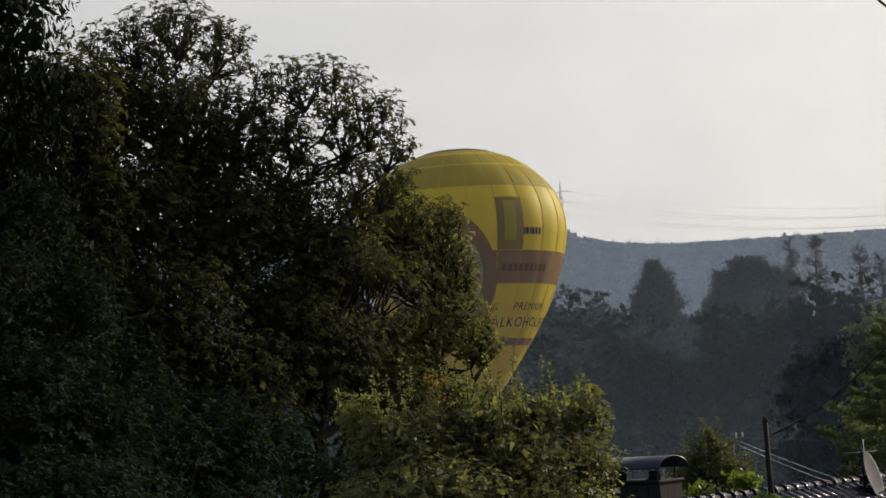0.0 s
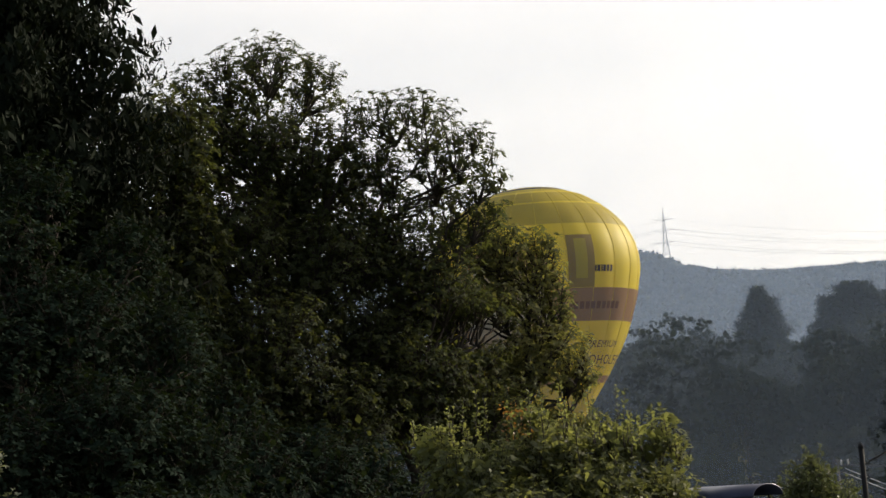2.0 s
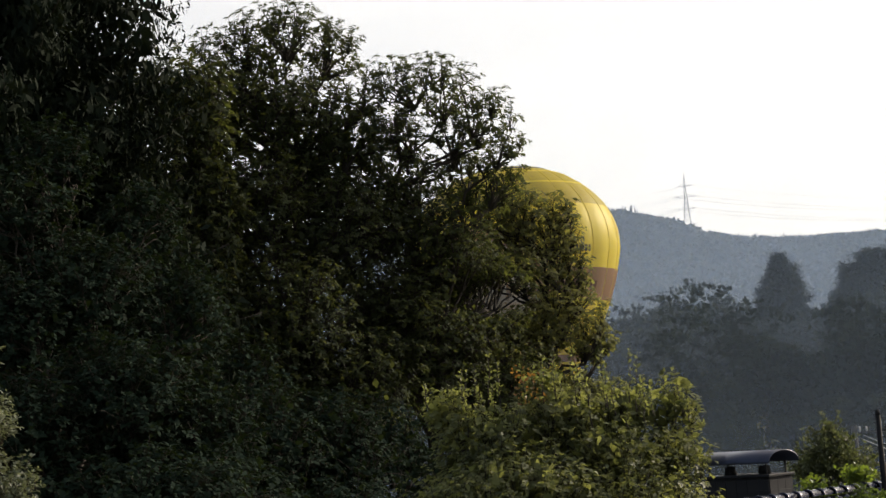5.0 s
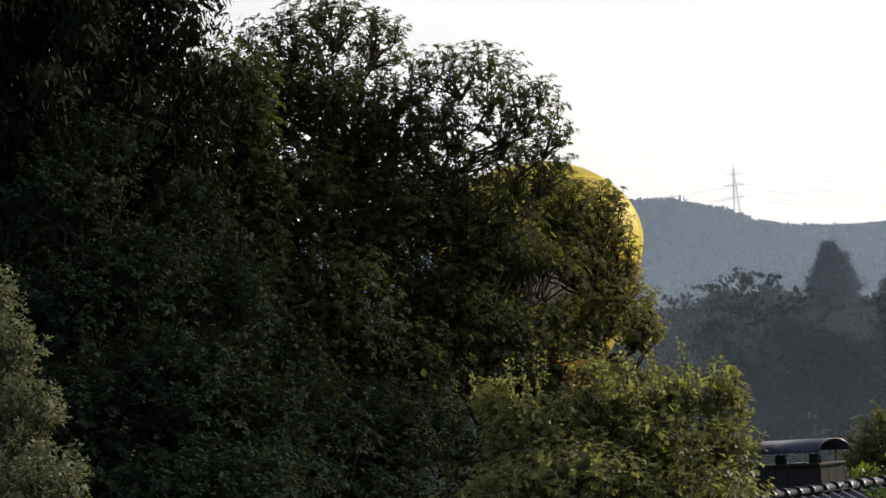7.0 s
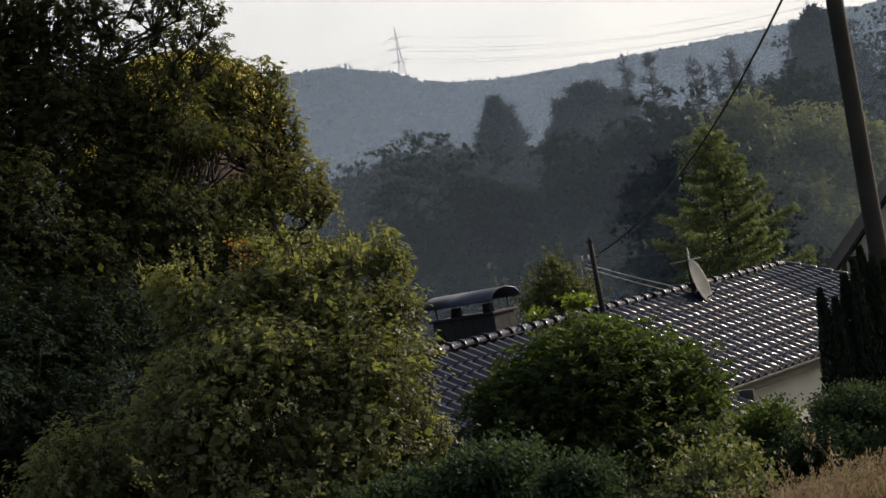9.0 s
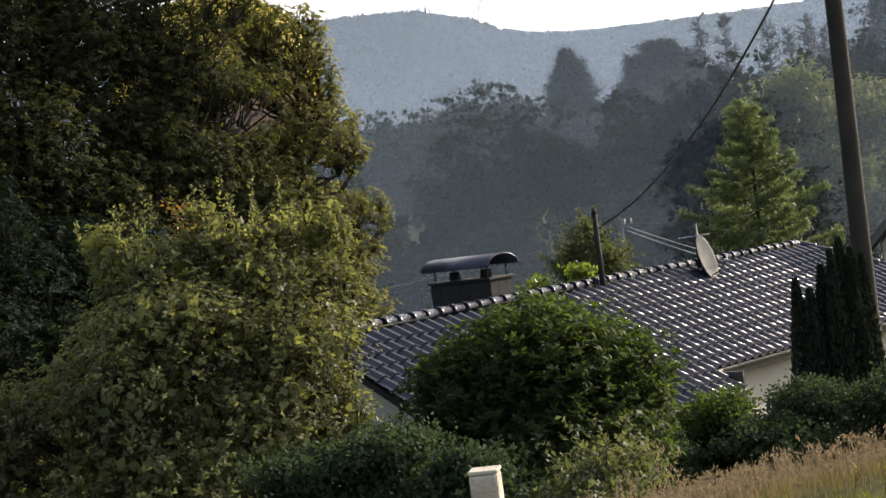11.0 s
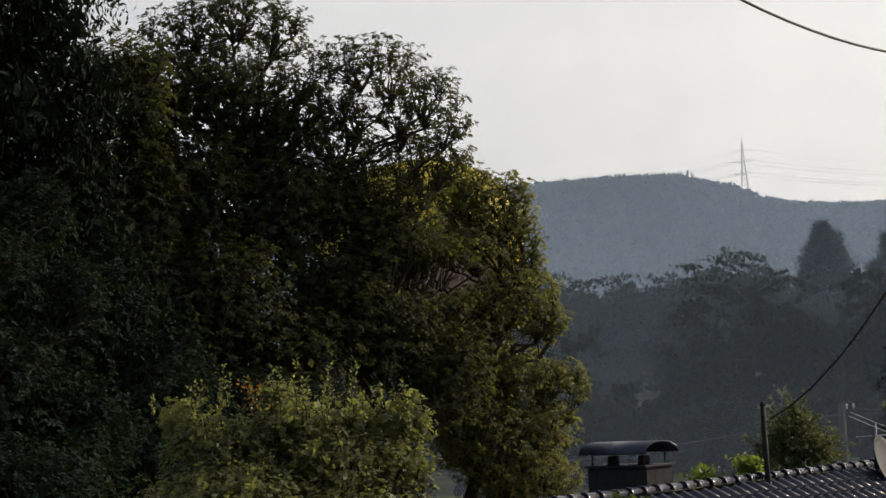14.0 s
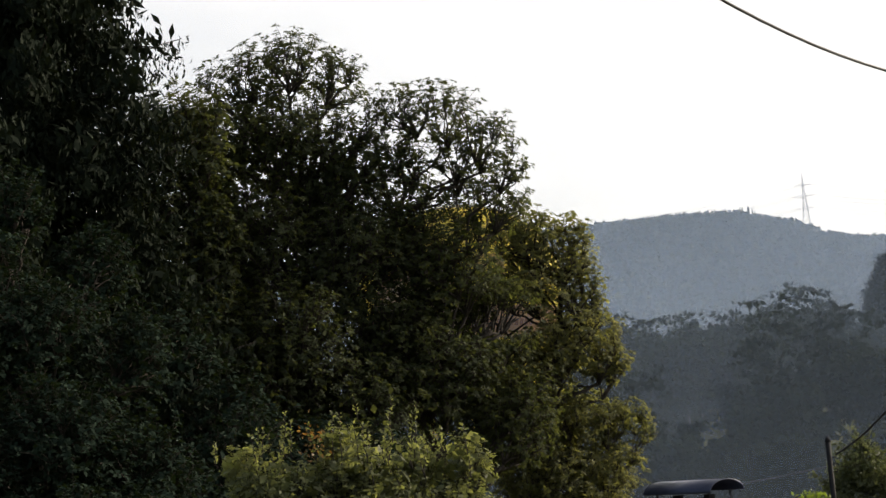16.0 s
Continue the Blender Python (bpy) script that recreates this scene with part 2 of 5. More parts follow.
def quads_mesh(name, quads, mat):
    """quads: array (n, 4, 3)."""
    n = len(quads)
    me = bpy.data.meshes.new(name)
    me.vertices.add(4 * n)
    me.vertices.foreach_set("co", np.asarray(quads, np.float32).ravel())
    me.loops.add(4 * n)
    me.loops.foreach_set("vertex_index", np.arange(4 * n, dtype=np.int32))
    me.polygons.add(n)
    me.polygons.foreach_set("loop_start", np.arange(0, 4 * n, 4, dtype=np.int32))
    me.polygons.foreach_set("loop_total", np.full(n, 4, dtype=np.int32))
    me.materials.append(mat)
    me.update(calc_edges=True)
    return me


def child(name, me, parent, label=""):
    ob = new(name, me)
    ob.parent = parent
    return tagged(ob, label)


def part(name, bm, mat, parent, label="", smooth=False):
    me = bpy.data.meshes.new(name)
    bm.to_mesh(me)
    bm.free()
    me.materials.append(mat)
    if smooth:
        me.polygons.foreach_set("use_smooth", [True] * len(me.polygons))
    return child(name, me, parent, label)


def thing(name, place, label, category, group="", turn=0.0, kind=""):
    ob = new(name)
    ob.empty_display_size = 0.3
    ob.matrix_basis = pose(*place, 0, 0, turn)
    return tagged(ob, label, category, group, kind)


def box(bm, x0, y0, z0, x1, y1, z1, bevel=0.0):
    r = bmesh.ops.create_cube(bm, size=1.0, matrix=Matrix.Translation(((x0 + x1) / 2, (y0 + y1) / 2, (z0 + z1) / 2)) @ Matrix.Diagonal((x1 - x0, y1 - y0, z1 - z0, 1)))
    if bevel:
        edges = {e for v in r["verts"] for e in v.link_edges}
        bmesh.ops.bevel(bm, geom=list(edges), offset=bevel, segments=2, affect="EDGES", profile=0.5)
    return bm


def tube_data(paths, sides=6):
    """Tapered tubes along polylines: paths of (points, radii). Returns vertices and faces."""
    vs, fs, n0 = [], [], 0
    ang = np.linspace(0, 2 * np.pi, sides, endpoint=False)
    for pts, rad in paths:
        pts = np.asarray(pts, float)
        d = np.gradient(pts, axis=0)
        d /= np.linalg.norm(d, axis=1, keepdims=True) + 1e-9
        ref = np.array([0.0, 0.0, 1.0]) if abs(d[0][2]) < 0.9 else np.array([1.0, 0.0, 0.0])
        a = np.cross(d, ref)
        a /= np.linalg.norm(a, axis=1, keepdims=True) + 1e-9
        b = np.cross(d, a)
        r = np.broadcast_to(np.asarray(rad, float), (len(pts),))
        ring = pts[:, None] + r[:, None, None] * (np.cos(ang)[None, :, None] * a[:, None] + np.sin(ang)[None, :, None] * b[:, None])
        vs.append(ring.reshape(-1, 3))
        k = len(pts)
        for i in range(k - 1):
            for j in range(sides):
                q = (j + 1) % sides
                fs.append((n0 + i * sides + j, n0 + i * sides + q, n0 + (i + 1) * sides + q, n0 + (i + 1) * sides + j))
        fs.append(tuple(n0 + j for j in range(sides))[::-1])
        fs.append(tuple(n0 + (k - 1) * sides + j for j in range(sides)))
        n0 += k * sides
    return np.concatenate(vs), fs


def tubes(name, paths, mat, sides=6):
    v, f = tube_data(paths, sides)
    return mesh_from(name, v, f, mat, True)


def bend(a, b, sag=0.0, wobble=0.0, n=7):
    """A polyline from a to b, sagging or wavering."""
    a, b = np.asarray(a, float), np.asarray(b, float)
    s = np.linspace(0, 1, n)[:, None]
    p = a + (b - a) * s
    p[:, 2] -= sag * 4 * (s * (1 - s))[:, 0]
    if wobble:
        p[1:-1] += rng.normal(0, wobble, (n - 2, 3))
    return p


def unit(v):
    return v / (np.linalg.norm(v, axis=-1, keepdims=True) + 1e-9)


def leaf_quads(centres, outward, size, long=1.8, droop=0.2, spread=0.9, fold=0.25):
    """One folded, pointed leaf at each centre, turned roughly outward and down."""
    n = len(centres)
    d = unit(unit(outward) * (1 - spread) + spread * rng.normal(0, 1, (n, 3)) + (0, 0, -droop))
    side = unit(np.cross(d, rng.normal(0, 1, (n, 3))))
    up = np.cross(side, d)
    s = size * rng.uniform(0.6, 1.35, (n, 1))
    base = centres - d * s * long / 2
    tip = centres + d * s * long / 2
    mid = centres + up * s * fold * 0.5
    return np.stack([base, mid - side * s * 0.5, tip, mid + side * s * 0.5], 1)


def crown_points(lobes, clumps, per_clump, clump_size, flat=0.6, shell=0.5, depth=1.0):
    """Leaf places gathered in clumps within lobes (x, y, z, across, up); more of them in the outer part of each lobe."""
    L = np.array(lobes, float)
    weight = L[:, 3] ** 1.4 * L[:, 4]
    pick = rng.choice(len(L), clumps, p=weight / weight.sum())
    c = L[pick]
    way = unit(rng.normal(0, 1, (clumps, 3)))
    rad = rng.uniform(shell ** 2, 1.0, (clumps, 1)) ** 0.5 * rng.uniform(0.85, 1.12, (clumps, 1))
    centre = c[:, :3] + way * rad * np.stack([c[:, 3], c[:, 3] * depth, c[:, 4]], 1)
    cs = clump_size * rng.uniform(0.5, 1.4, clumps)
    counts = np.maximum(3, (per_clump * (cs / clump_size) ** 2).astype(int))
    which = np.repeat(np.arange(clumps), counts)
    off = rng.normal(0, 0.5, (len(which), 3)) * cs[which][:, None] * (1, 1, flat)
    return centre, way, which, centre[which] + off, off + way[which] * clump_size * 0.7


def broad_tree(name, root, lobes, label, mat, clumps, per, leaf, clump, twigs=140, trunk=0.25, category="tree", group="", twig_r=0.014, stems=1, depth=1.0, spread=0.9, flat=0.6, shell=0.5, core=26.0, core_top=99.0, sprays=0, spray_len=1.0, spray_leaves=30, shrink=0.9, fill=1.0):
    tree = thing(name, root, label, category, group)
    root = np.array(root, float)
    lobes = [(x, y, z, rx * (shrink if z > core_top else shrink * fill), rz * (shrink if z > core_top else shrink * fill)) for x, y, z, rx, rz in lobes]
    centre, way, which, pts, out = crown_points(lobes, clumps, per, clump, flat, shell, depth)
    airy = (centre[:, 2] > core_top) & (rng.random(len(centre)) < 0.02)
    pts, out = pts[~airy[which]], out[~airy[which]]
    L = np.array(lobes, float)
    axis = L[:, :3].mean(0)
    top = L[np.argmax(L[:, 2]), :3]
    trunk_paths, limb_paths = [], []
    for s in range(stems):
        foot = np.array([rng.normal(0, 0.12 * stems), rng.normal(0, 0.12 * stems), -0.3]) if stems > 1 else np.array([0, 0, -0.3])
        goal = (top if s == 0 else L[rng.integers(len(L)), :3]) - root
        trunk_paths.append((bend(foot, goal * (1, 1, 0.97), 0, 0.02 * np.linalg.norm(goal), 9), np.linspace(trunk, trunk * 0.12, 9)))
    spine = trunk_paths[0][0]
    for x, y, z, rx, rz in lobes:
        goal = np.array([x, y, z]) - root
        start = spine[np.argmin(np.abs(spine[:, 2] - (goal[2] * 0.55)))]
        limb_paths.append((bend(start, goal, -0.05 * np.linalg.norm(goal - start), 0.12, 7), np.linspace(trunk * 0.42, trunk * 0.1, 7)))
    for i in rng.choice(len(centre), min(twigs, len(centre)), replace=False):
        goal = centre[i] - root
        near = L[np.argmin(((L[:, :3] - centre[i]) ** 2).sum(1)), :3] - root
        near = near + (0, 0, -0.25 * np.linalg.norm(goal - near))
        limb_paths.append((bend(near, goal, -0.06, 0.05, 5), np.linspace(twig_r * 2.2, twig_r * 0.5, 5)))
    child("trunk", tubes("trunk", trunk_paths, M_BARK, 9), tree)
    child("branchwork", tubes("branchwork", limb_paths, M_BARK, 5), tree)
    quads = [leaf_quads(pts - root, out, leaf, spread=spread)]
    twig_paths = []
    weight = L[:, 3] * L[:, 4]
    for i in rng.choice(len(L), sprays, p=weight / weight.sum()):
        x, y, z, rx, rz = lobes[i]
        if z > core_top and rng.random() < 0.02:
            continue
        way = unit(rng.normal(0, 1, 3) + (0, 0, 0.35))
        foot = np.array((x, y, z)) - root + way * (rx, rx * depth, rz) * 0.6
        length = spray_len * rng.uniform(0.5, 1.25)
        tip = foot + unit(way + rng.normal(0, 0.35, 3) + (0, 0, 0.3)) * length
        p = bend(foot, tip, -0.08 * length, 0.02 * length, 6)
        p[-1, 2] -= 0.1 * length
        twig_paths.append((p, np.linspace(twig_r, twig_r * 0.35, 6)))
        n = int(spray_leaves * length / spray_len)
        u = rng.uniform(0.15, 1.0, n)
        at = np.stack([np.interp(u, np.linspace(0, 1, 6), p[:, k]) for k in range(3)], 1)
        out = unit(np.cross(tip - foot, rng.normal(0, 1, (n, 3)))) + 0.6 * unit(tip - foot) + (0, 0, 0.15)
        quads.append(leaf_quads(at + unit(out) * leaf * 0.8, out, leaf, 2.0, 0.05, 0.25))
    if twig_paths:
        tagged(child("fine_branchwork", tubes("fine_branchwork", twig_paths, M_BARK, 4), tree), kind="stuff")
    for x, y, z, rx, rz in lobes:
        if z < core_top:
            big = max(leaf * 2.6, 0.15) if leaf > 0.045 else leaf * 2.0
            n = int(core * rx * rx * rz / big ** 2 / max(rx, 0.3))
            way = unit(rng.normal(0, 1, (n, 3))) * rng.uniform(0.1, 0.88, (n, 1)) * (rx, rx * depth, rz)
            quads.append(leaf_quads(np.array((x, y, z)) - root + way, way, big, 1.4))
    child("crown", quads_mesh("crown", np.concatenate(quads), mat), tree)
    return tree


def near_groups(pts, k, rounds=5):
    """Gathers points into k groups by nearness; returns the centres and each point's group."""
    mid = pts[rng.choice(len(pts), k, replace=False)].copy()
    own = np.zeros(len(pts), int)
    for step in range(rounds):
        own = np.argmin(((pts[:, None] - mid[None]) ** 2).sum(-1), 1)
        for i in range(k):
            if (own == i).any():
                mid[i] = pts[own == i].mean(0)
    return mid, own


def thin_out(pts, gap):
    """Keeps points that lie at least gap apart."""
    cells, keep = {}, []
    for i, p in enumerate(pts):
        c = tuple((p // gap).astype(int))
        close = [j for dx in (-1, 0, 1) for dy in (-1, 0, 1) for dz in (-1, 0, 1) for j in cells.get((c[0] + dx, c[1] + dy, c[2] + dz), ())]
        if close and ((pts[close] - p) ** 2).sum(1).min() < gap * gap:
            continue
        cells.setdefault(c, []).append(i)
        keep.append(i)
    return np.array(keep)


def set_leaves(at, way, face, length, width, fold=0.12):
    """Pointed leaves growing from their stalks at along way, their upper sides turned to face."""
    side = unit(np.cross(way, face))
    up = np.cross(side, way)
    s = rng.uniform(0.6, 1.3, (len(at), 1))
    mid = at + way * length * s * 0.5 + up * length * fold * s
    return np.stack([at, mid - side * width * 0.5 * s, at + way * length * s, mid + side * width * 0.5 * s], 1)


def grow_tree(name, root, lobes, label, mat, tips, gap, leaves, length, width, trunk=0.25, category="tree", group="", stems=1, depth=1.0, shell=0.45, twig=0.4, twig_r=0.012, along=0.35, upright=0.4, droop=0.25, core=1.0, core_size=0.16, core_top=99.0, fill=1.0, bare=(), forks=(), airy=0.0):
    """A tree or bush grown outward: stems, limbs, branches, twigs, and leaves spread round each twig's end."""
    tree = thing(name, root, label, category, group)
    root = np.array(root, float)
    lobes = [(x, y, z, rx * (fill if z < core_top else 1.07), rz * (fill if z < core_top else 1.07)) for x, y, z, rx, rz in lobes]
    L = np.array(lobes, float)
    weight = L[:, 3] ** 1.4 * L[:, 4]
    pick = rng.choice(len(L), tips * 3, p=weight / weight.sum())
    way = unit(rng.normal(0, 1, (tips * 3, 3)) + (0, 0, 0.15))
    rad = rng.uniform(shell ** 2, 1.0, (tips * 3, 1)) ** 0.5 * rng.uniform(0.8, 1.1, (tips * 3, 1))
    pts = L[pick, :3] + way * rad * np.stack([L[pick, 3], L[pick, 3] * depth, L[pick, 4]], 1) - root
    keep = thin_out(pts, gap)[:tips]

    def clear(p):
        """Which places lie outside the bare hollows of the crown (x, z, half width, half height)."""
        ok = np.ones(len(p), bool)
        for x, z, a, b in bare:
            ok &= ((p[:, 0] + root[0] - x) / a) ** 2 + ((p[:, 2] + root[2] - z) / b) ** 2 > 1.0
        return ok

    keep = keep[clear(pts[keep]) & ((pts[keep, 2] + root[2] < core_top) | (rng.random(len(keep)) > airy))]
    pts, way = pts[keep], way[keep]
    n = len(pts)
    centre = L[:, :3] - root
    # branches and limbs gather the twigs
    k1 = max(4, n // 8)
    branch, own = near_groups(pts, k1)
    home = centre[np.argmin(((branch[:, None] - centre[None]) ** 2).sum(-1), 1)]
    branch = branch + (home - branch) * 0.3 - (0, 0, twig * 0.8)
    k2 = max(3, k1 // 7)
    limb, held = near_groups(branch, k2)
    top = centre[np.argmax(centre[:, 2])]
    mean = centre.mean(0)
    limb = limb + (mean - limb) * (0.25, 0.25, 0.0) - (0, 0, twig * 1.2)
    trunk_paths, limb_paths, twig_paths = [], [], []
    for s in range(stems):
        foot = np.append(rng.normal(0, 0.1 * stems, 2) if stems > 1 else (0, 0), -0.3)
        goal = top * (1, 1, 0.93) if s == 0 else limb[rng.integers(k2)]
        trunk_paths.append((bend(foot, goal, 0, 0.015 * np.linalg.norm(goal), 12), np.linspace(trunk, trunk * 0.15, 12)))
    spine = np.concatenate([p for p, r in trunk_paths])
    thick = np.concatenate([r for p, r in trunk_paths])
    for p in limb:
        d = spine - p
        cost = np.linalg.norm(d, axis=1) + 2.0 * np.clip(d[:, 2] + 0.5 * np.linalg.norm(d[:, :2], axis=1), 0, None)
        i = np.argmin(cost)
        limb_paths.append((bend(spine[i], p, -0.06 * np.linalg.norm(d[i]), 0.03 * np.linalg.norm(d[i]), 7), np.linspace(min(thick[i] * 0.6, trunk * 0.45), trunk * 0.14, 7)))
    for a, b in forks:
        limb_paths.append((bend(np.array(a) - root, np.array(b) - root, -0.1, 0.025, 7), np.linspace(trunk * 0.2, trunk * 0.06, 7)))
    for i, p in enumerate(branch):
        a = limb[held[i]]
        limb_paths.append((bend(a, p, -0.07 * np.linalg.norm(p - a), 0.03 * np.linalg.norm(p - a), 5), np.linspace(trunk * 0.14, twig_r * 1.3, 5)))
    for i, p in enumerate(pts):
        a = branch[own[i]]
        twig_paths.append((bend(a, p, -0.1 * np.linalg.norm(p - a), 0.02 * np.linalg.norm(p - a), 4), np.linspace(twig_r, twig_r * 0.45, 4)))
    child("trunk", tubes("trunk", trunk_paths, M_BARK, 9), tree)
    child("branchwork", tubes("branchwork", limb_paths, M_BARK, 5), tree)
    tagged(child("fine_branchwork", tubes("fine_branchwork", twig_paths, M_BARK, 3), tree), kind="stuff")
    # leaves: some along the twig, the rest spread like a hand round its end
    count = np.maximum(3, (leaves * rng.uniform(0.6, 1.4, n)).astype(int))
    which = np.repeat(np.arange(n), count)
    m = len(which)
    line = np.stack([p for p, r in twig_paths])
    run = unit(line[:, 3] - line[:, 2])
    axis = unit(way * 0.55 + run * 0.4 + (0, 0, upright + 0.35))[which]
    back = np.where(rng.random(m) < along, rng.uniform(0, 1, m) ** 1.3, 0.0)[:, None]
    reach = np.minimum(np.linalg.norm(pts - branch[own], axis=1), twig)[which][:, None]
    at = pts[which] - run[which] * back * reach + rng.normal(0, 0.12 * length, (m, 3))
    around = rng.normal(0, 1, (m, 3))
    around = unit(around - axis * (around * axis).sum(1, keepdims=True))
    d = unit(around + axis * rng.uniform(-droop, upright, (m, 1)) + (0, 0, -0.3 * droop))
    quads = [set_leaves(at, d, axis + 0.35 * rng.normal(0, 1, (m, 3)), length, width)]
    # the shaded inner leaves of each mass
    for x, y, z, rx, rz in lobes:
        if z < core_top and core:
            q = int(core * 9 * rx * max(rx, rz) / core_size ** 2 * 0.12)
            inner = unit(rng.normal(0, 1, (q, 3))) * rng.uniform(0.05, 0.78, (q, 1)) * (rx, rx * depth, rz)
            at = np.array((x, y, z)) - root + inner
            ok = clear(at)
            quads.append(leaf_quads(at[ok], inner[ok], core_size, 1.4))
    child("crown", quads_mesh("crown", np.concatenate(quads), mat), tree)
    return tree


# ---- ground ----
def rise(x, y):
    """Height of the land."""
    s = np.clip((y - 9.8) / 15.5, 0, 1)
    s = 3 * s ** 2 - 2 * s ** 3
    z = (4.62 - 0.02 * np.clip(y, 0, 12) + 0.13 * np.clip(x, -7, 1.5) * np.clip(y / 9, 0, 1)) * (1 - s) + 0.25 * s
    far = np.clip((y - 90) / 160, 0, 1.0)
    z = z + 9.0 * far ** 1.5
    hill = np.clip((y - 330) / 500, 0, 1)
    z = z + hill_top(x) * (3 * hill ** 2 - 2 * hill ** 3)
    left = np.clip((-x - 9) / 14, 0, 1) * np.clip((y - 8) / 10, 0, 1) * np.clip((60 - y) / 15, 0, 1)
    z = z + left * 1.3
    return z + 0.05 * np.sin(x * 0.9 + 1) * np.cos(y * 0.7) * np.clip(y / 5, 0, 1)


def hill_top(x):
    return np.interp(x, [-1500, -400, -260, -187, -140, -116, -103, -85, -57, 0, 48, 90, 400, 1500], [60, 92.5, 93.5, 93.0, 91.5, 84.0, 77.6, 73, 70, 69, 69, 71, 82, 60])


def build_ground():
    xs = np.concatenate([np.linspace(-2400, -320, 18), np.linspace(-300, -60, 40), np.linspace(-55, 55, 111), np.linspace(60, 300, 40), np.linspace(330, 2400, 18)])
    ys = np.concatenate([np.linspace(-900, -30, 10), np.linspace(-25, 70, 96), np.linspace(75, 400, 66), np.linspace(410, 1000, 50), np.linspace(1100, 3500, 10)])
    X, Y = np.meshgrid(xs, ys)
    Z = rise(X, Y)
    v = np.stack([X, Y, Z], -1).reshape(-1, 3)
    nx = len(xs)
    f = [(j * nx + i, j * nx + i + 1, (j + 1) * nx + i + 1, (j + 1) * nx + i) for j in range(len(ys) - 1) for i in range(nx - 1)]
    tagged(new("ground", mesh_from("ground", v, f, M_GROUND, True)), "grassy hillside falling into a wooded valley", "ground", kind="structure")


build_ground()


def ground_at(x, y):
    return float(rise(np.array(float(x)), np.array(float(y))))


# ---- trees at the garden's edge ----
ASH_A = [
    (-22.7, 45.3, 16.3, 0.9, 1.0), (-22.6, 45.3, 14.6, 1.1, 1.2), (-22.3, 45.4, 17.3, 0.7, 0.8),
    (-20.0, 46.5, 13.9, 1.5, 1.4), (-19.3, 46.8, 12.9, 1.4, 1.3),
    (-21.9, 45.6, 15.6, 1.1, 1.2), (-19.4, 46.4, 16.0, 1.2, 1.0), (-18.2, 46.9, 15.8, 0.9, 1.0), (-21.2, 45.4, 16.4, 1.0, 0.8),
    (-21.6, 45.8, 17.4, 0.98, 0.98), (-20.3, 46.3, 17.7, 1.63, 1.14), (-18.9, 46.8, 17.3, 0.98, 0.98),
    (-20.5, 45.2, 15.3, 1.75, 1.43), (-18.9, 46.8, 14.6, 1.63, 1.46), (-20.7, 44.0, 12.6, 1.87, 1.72),
    (-17.9, 46.9, 12.4, 1.3, 1.3), (-18.0, 46.2, 9.6, 1.6, 1.5), (-18.9, 45.7, 11.7, 1.91, 1.91), (-19.7, 43.3, 9.3, 1.99, 2.14), (-18.5, 44.8, 7.3, 2.03, 2.18),
]
ASH_B = [
    (-17.3, 47.4, 14.9, 0.9, 0.8), (-15.8, 47.9, 14.7, 1.0, 0.8), (-14.6, 48.4, 13.6, 0.8, 0.8),
    (-17.4, 47.3, 16.3, 0.81, 0.81), (-16.2, 47.8, 16.0, 1.30, 1.06), (-15.0, 48.2, 15.1, 1.14, 0.98),
    (-14.3, 48.4, 14.4, 0.59, 0.65), (-17.3, 47.4, 13.9, 1.46, 1.46), (-15.6, 49.0, 13.4, 1.49, 1.16),
    (-15.7, 49.0, 10.0, 1.6, 1.4), (-15.6, 49.2, 7.0, 1.8, 1.6), (-16.5, 47.6, 11.4, 1.79, 1.63), (-17.1, 47.5, 8.8, 2.11, 2.11),
]
ASH_C = [
    (-15.3, 52.3, 12.6, 1.40, 1.05), (-14.1, 52.8, 12.0, 1.05, 1.23), (-13.7, 52.9, 10.7, 0.79, 1.05),
    (-15.6, 52.2, 10.9, 1.93, 1.23), (-14.4, 52.6, 9.3, 1.93, 1.23), (-13.2, 53.1, 8.5, 0.79, 0.70),
    (-16.2, 51.0, 8.4, 2.07, 1.38), (-14.0, 52.8, 13.2, 0.28, 0.18), (-13.8, 52.9, 13.0, 0.25, 0.35),
]
ASH_D = [
    (-14.9, 53.5, 6.9, 1.97, 1.25), (-13.4, 54.1, 6.8, 1.07, 0.72), (-12.6, 54.4, 6.5, 0.50, 0.46),
    (-14.1, 53.8, 5.2, 1.61, 1.25), (-15.5, 52.3, 5.1, 1.76, 1.40), (-14.1, 52.8, 3.6, 1.93, 1.40),
]
EDGE = "trees at the garden's edge"
grow_tree("ash_tree", (-19.6, 45.6, ground_at(-19.6, 45.6)), ASH_A, "tall dark-leaved ash tree with an airy domed top", M_ASH, 6200, 0.17, 15, 0.14, 0.055, 0.3, group=EDGE, twig=0.5, core_top=15.6, core=3.4, fill=1.12, airy=0.18)
grow_tree("ash_tree", (-16.9, 47.6, ground_at(-16.9, 47.6)), ASH_B, "tall ash tree with thin feathery crown against the sky", M_ASH, 4200, 0.17, 15, 0.14, 0.054, 0.27, group=EDGE, twig=0.5, core_top=13.0, core=2.8, fill=1.12, airy=0.25, bare=[(-15.0, 9.9, 1.0, 0.6)])
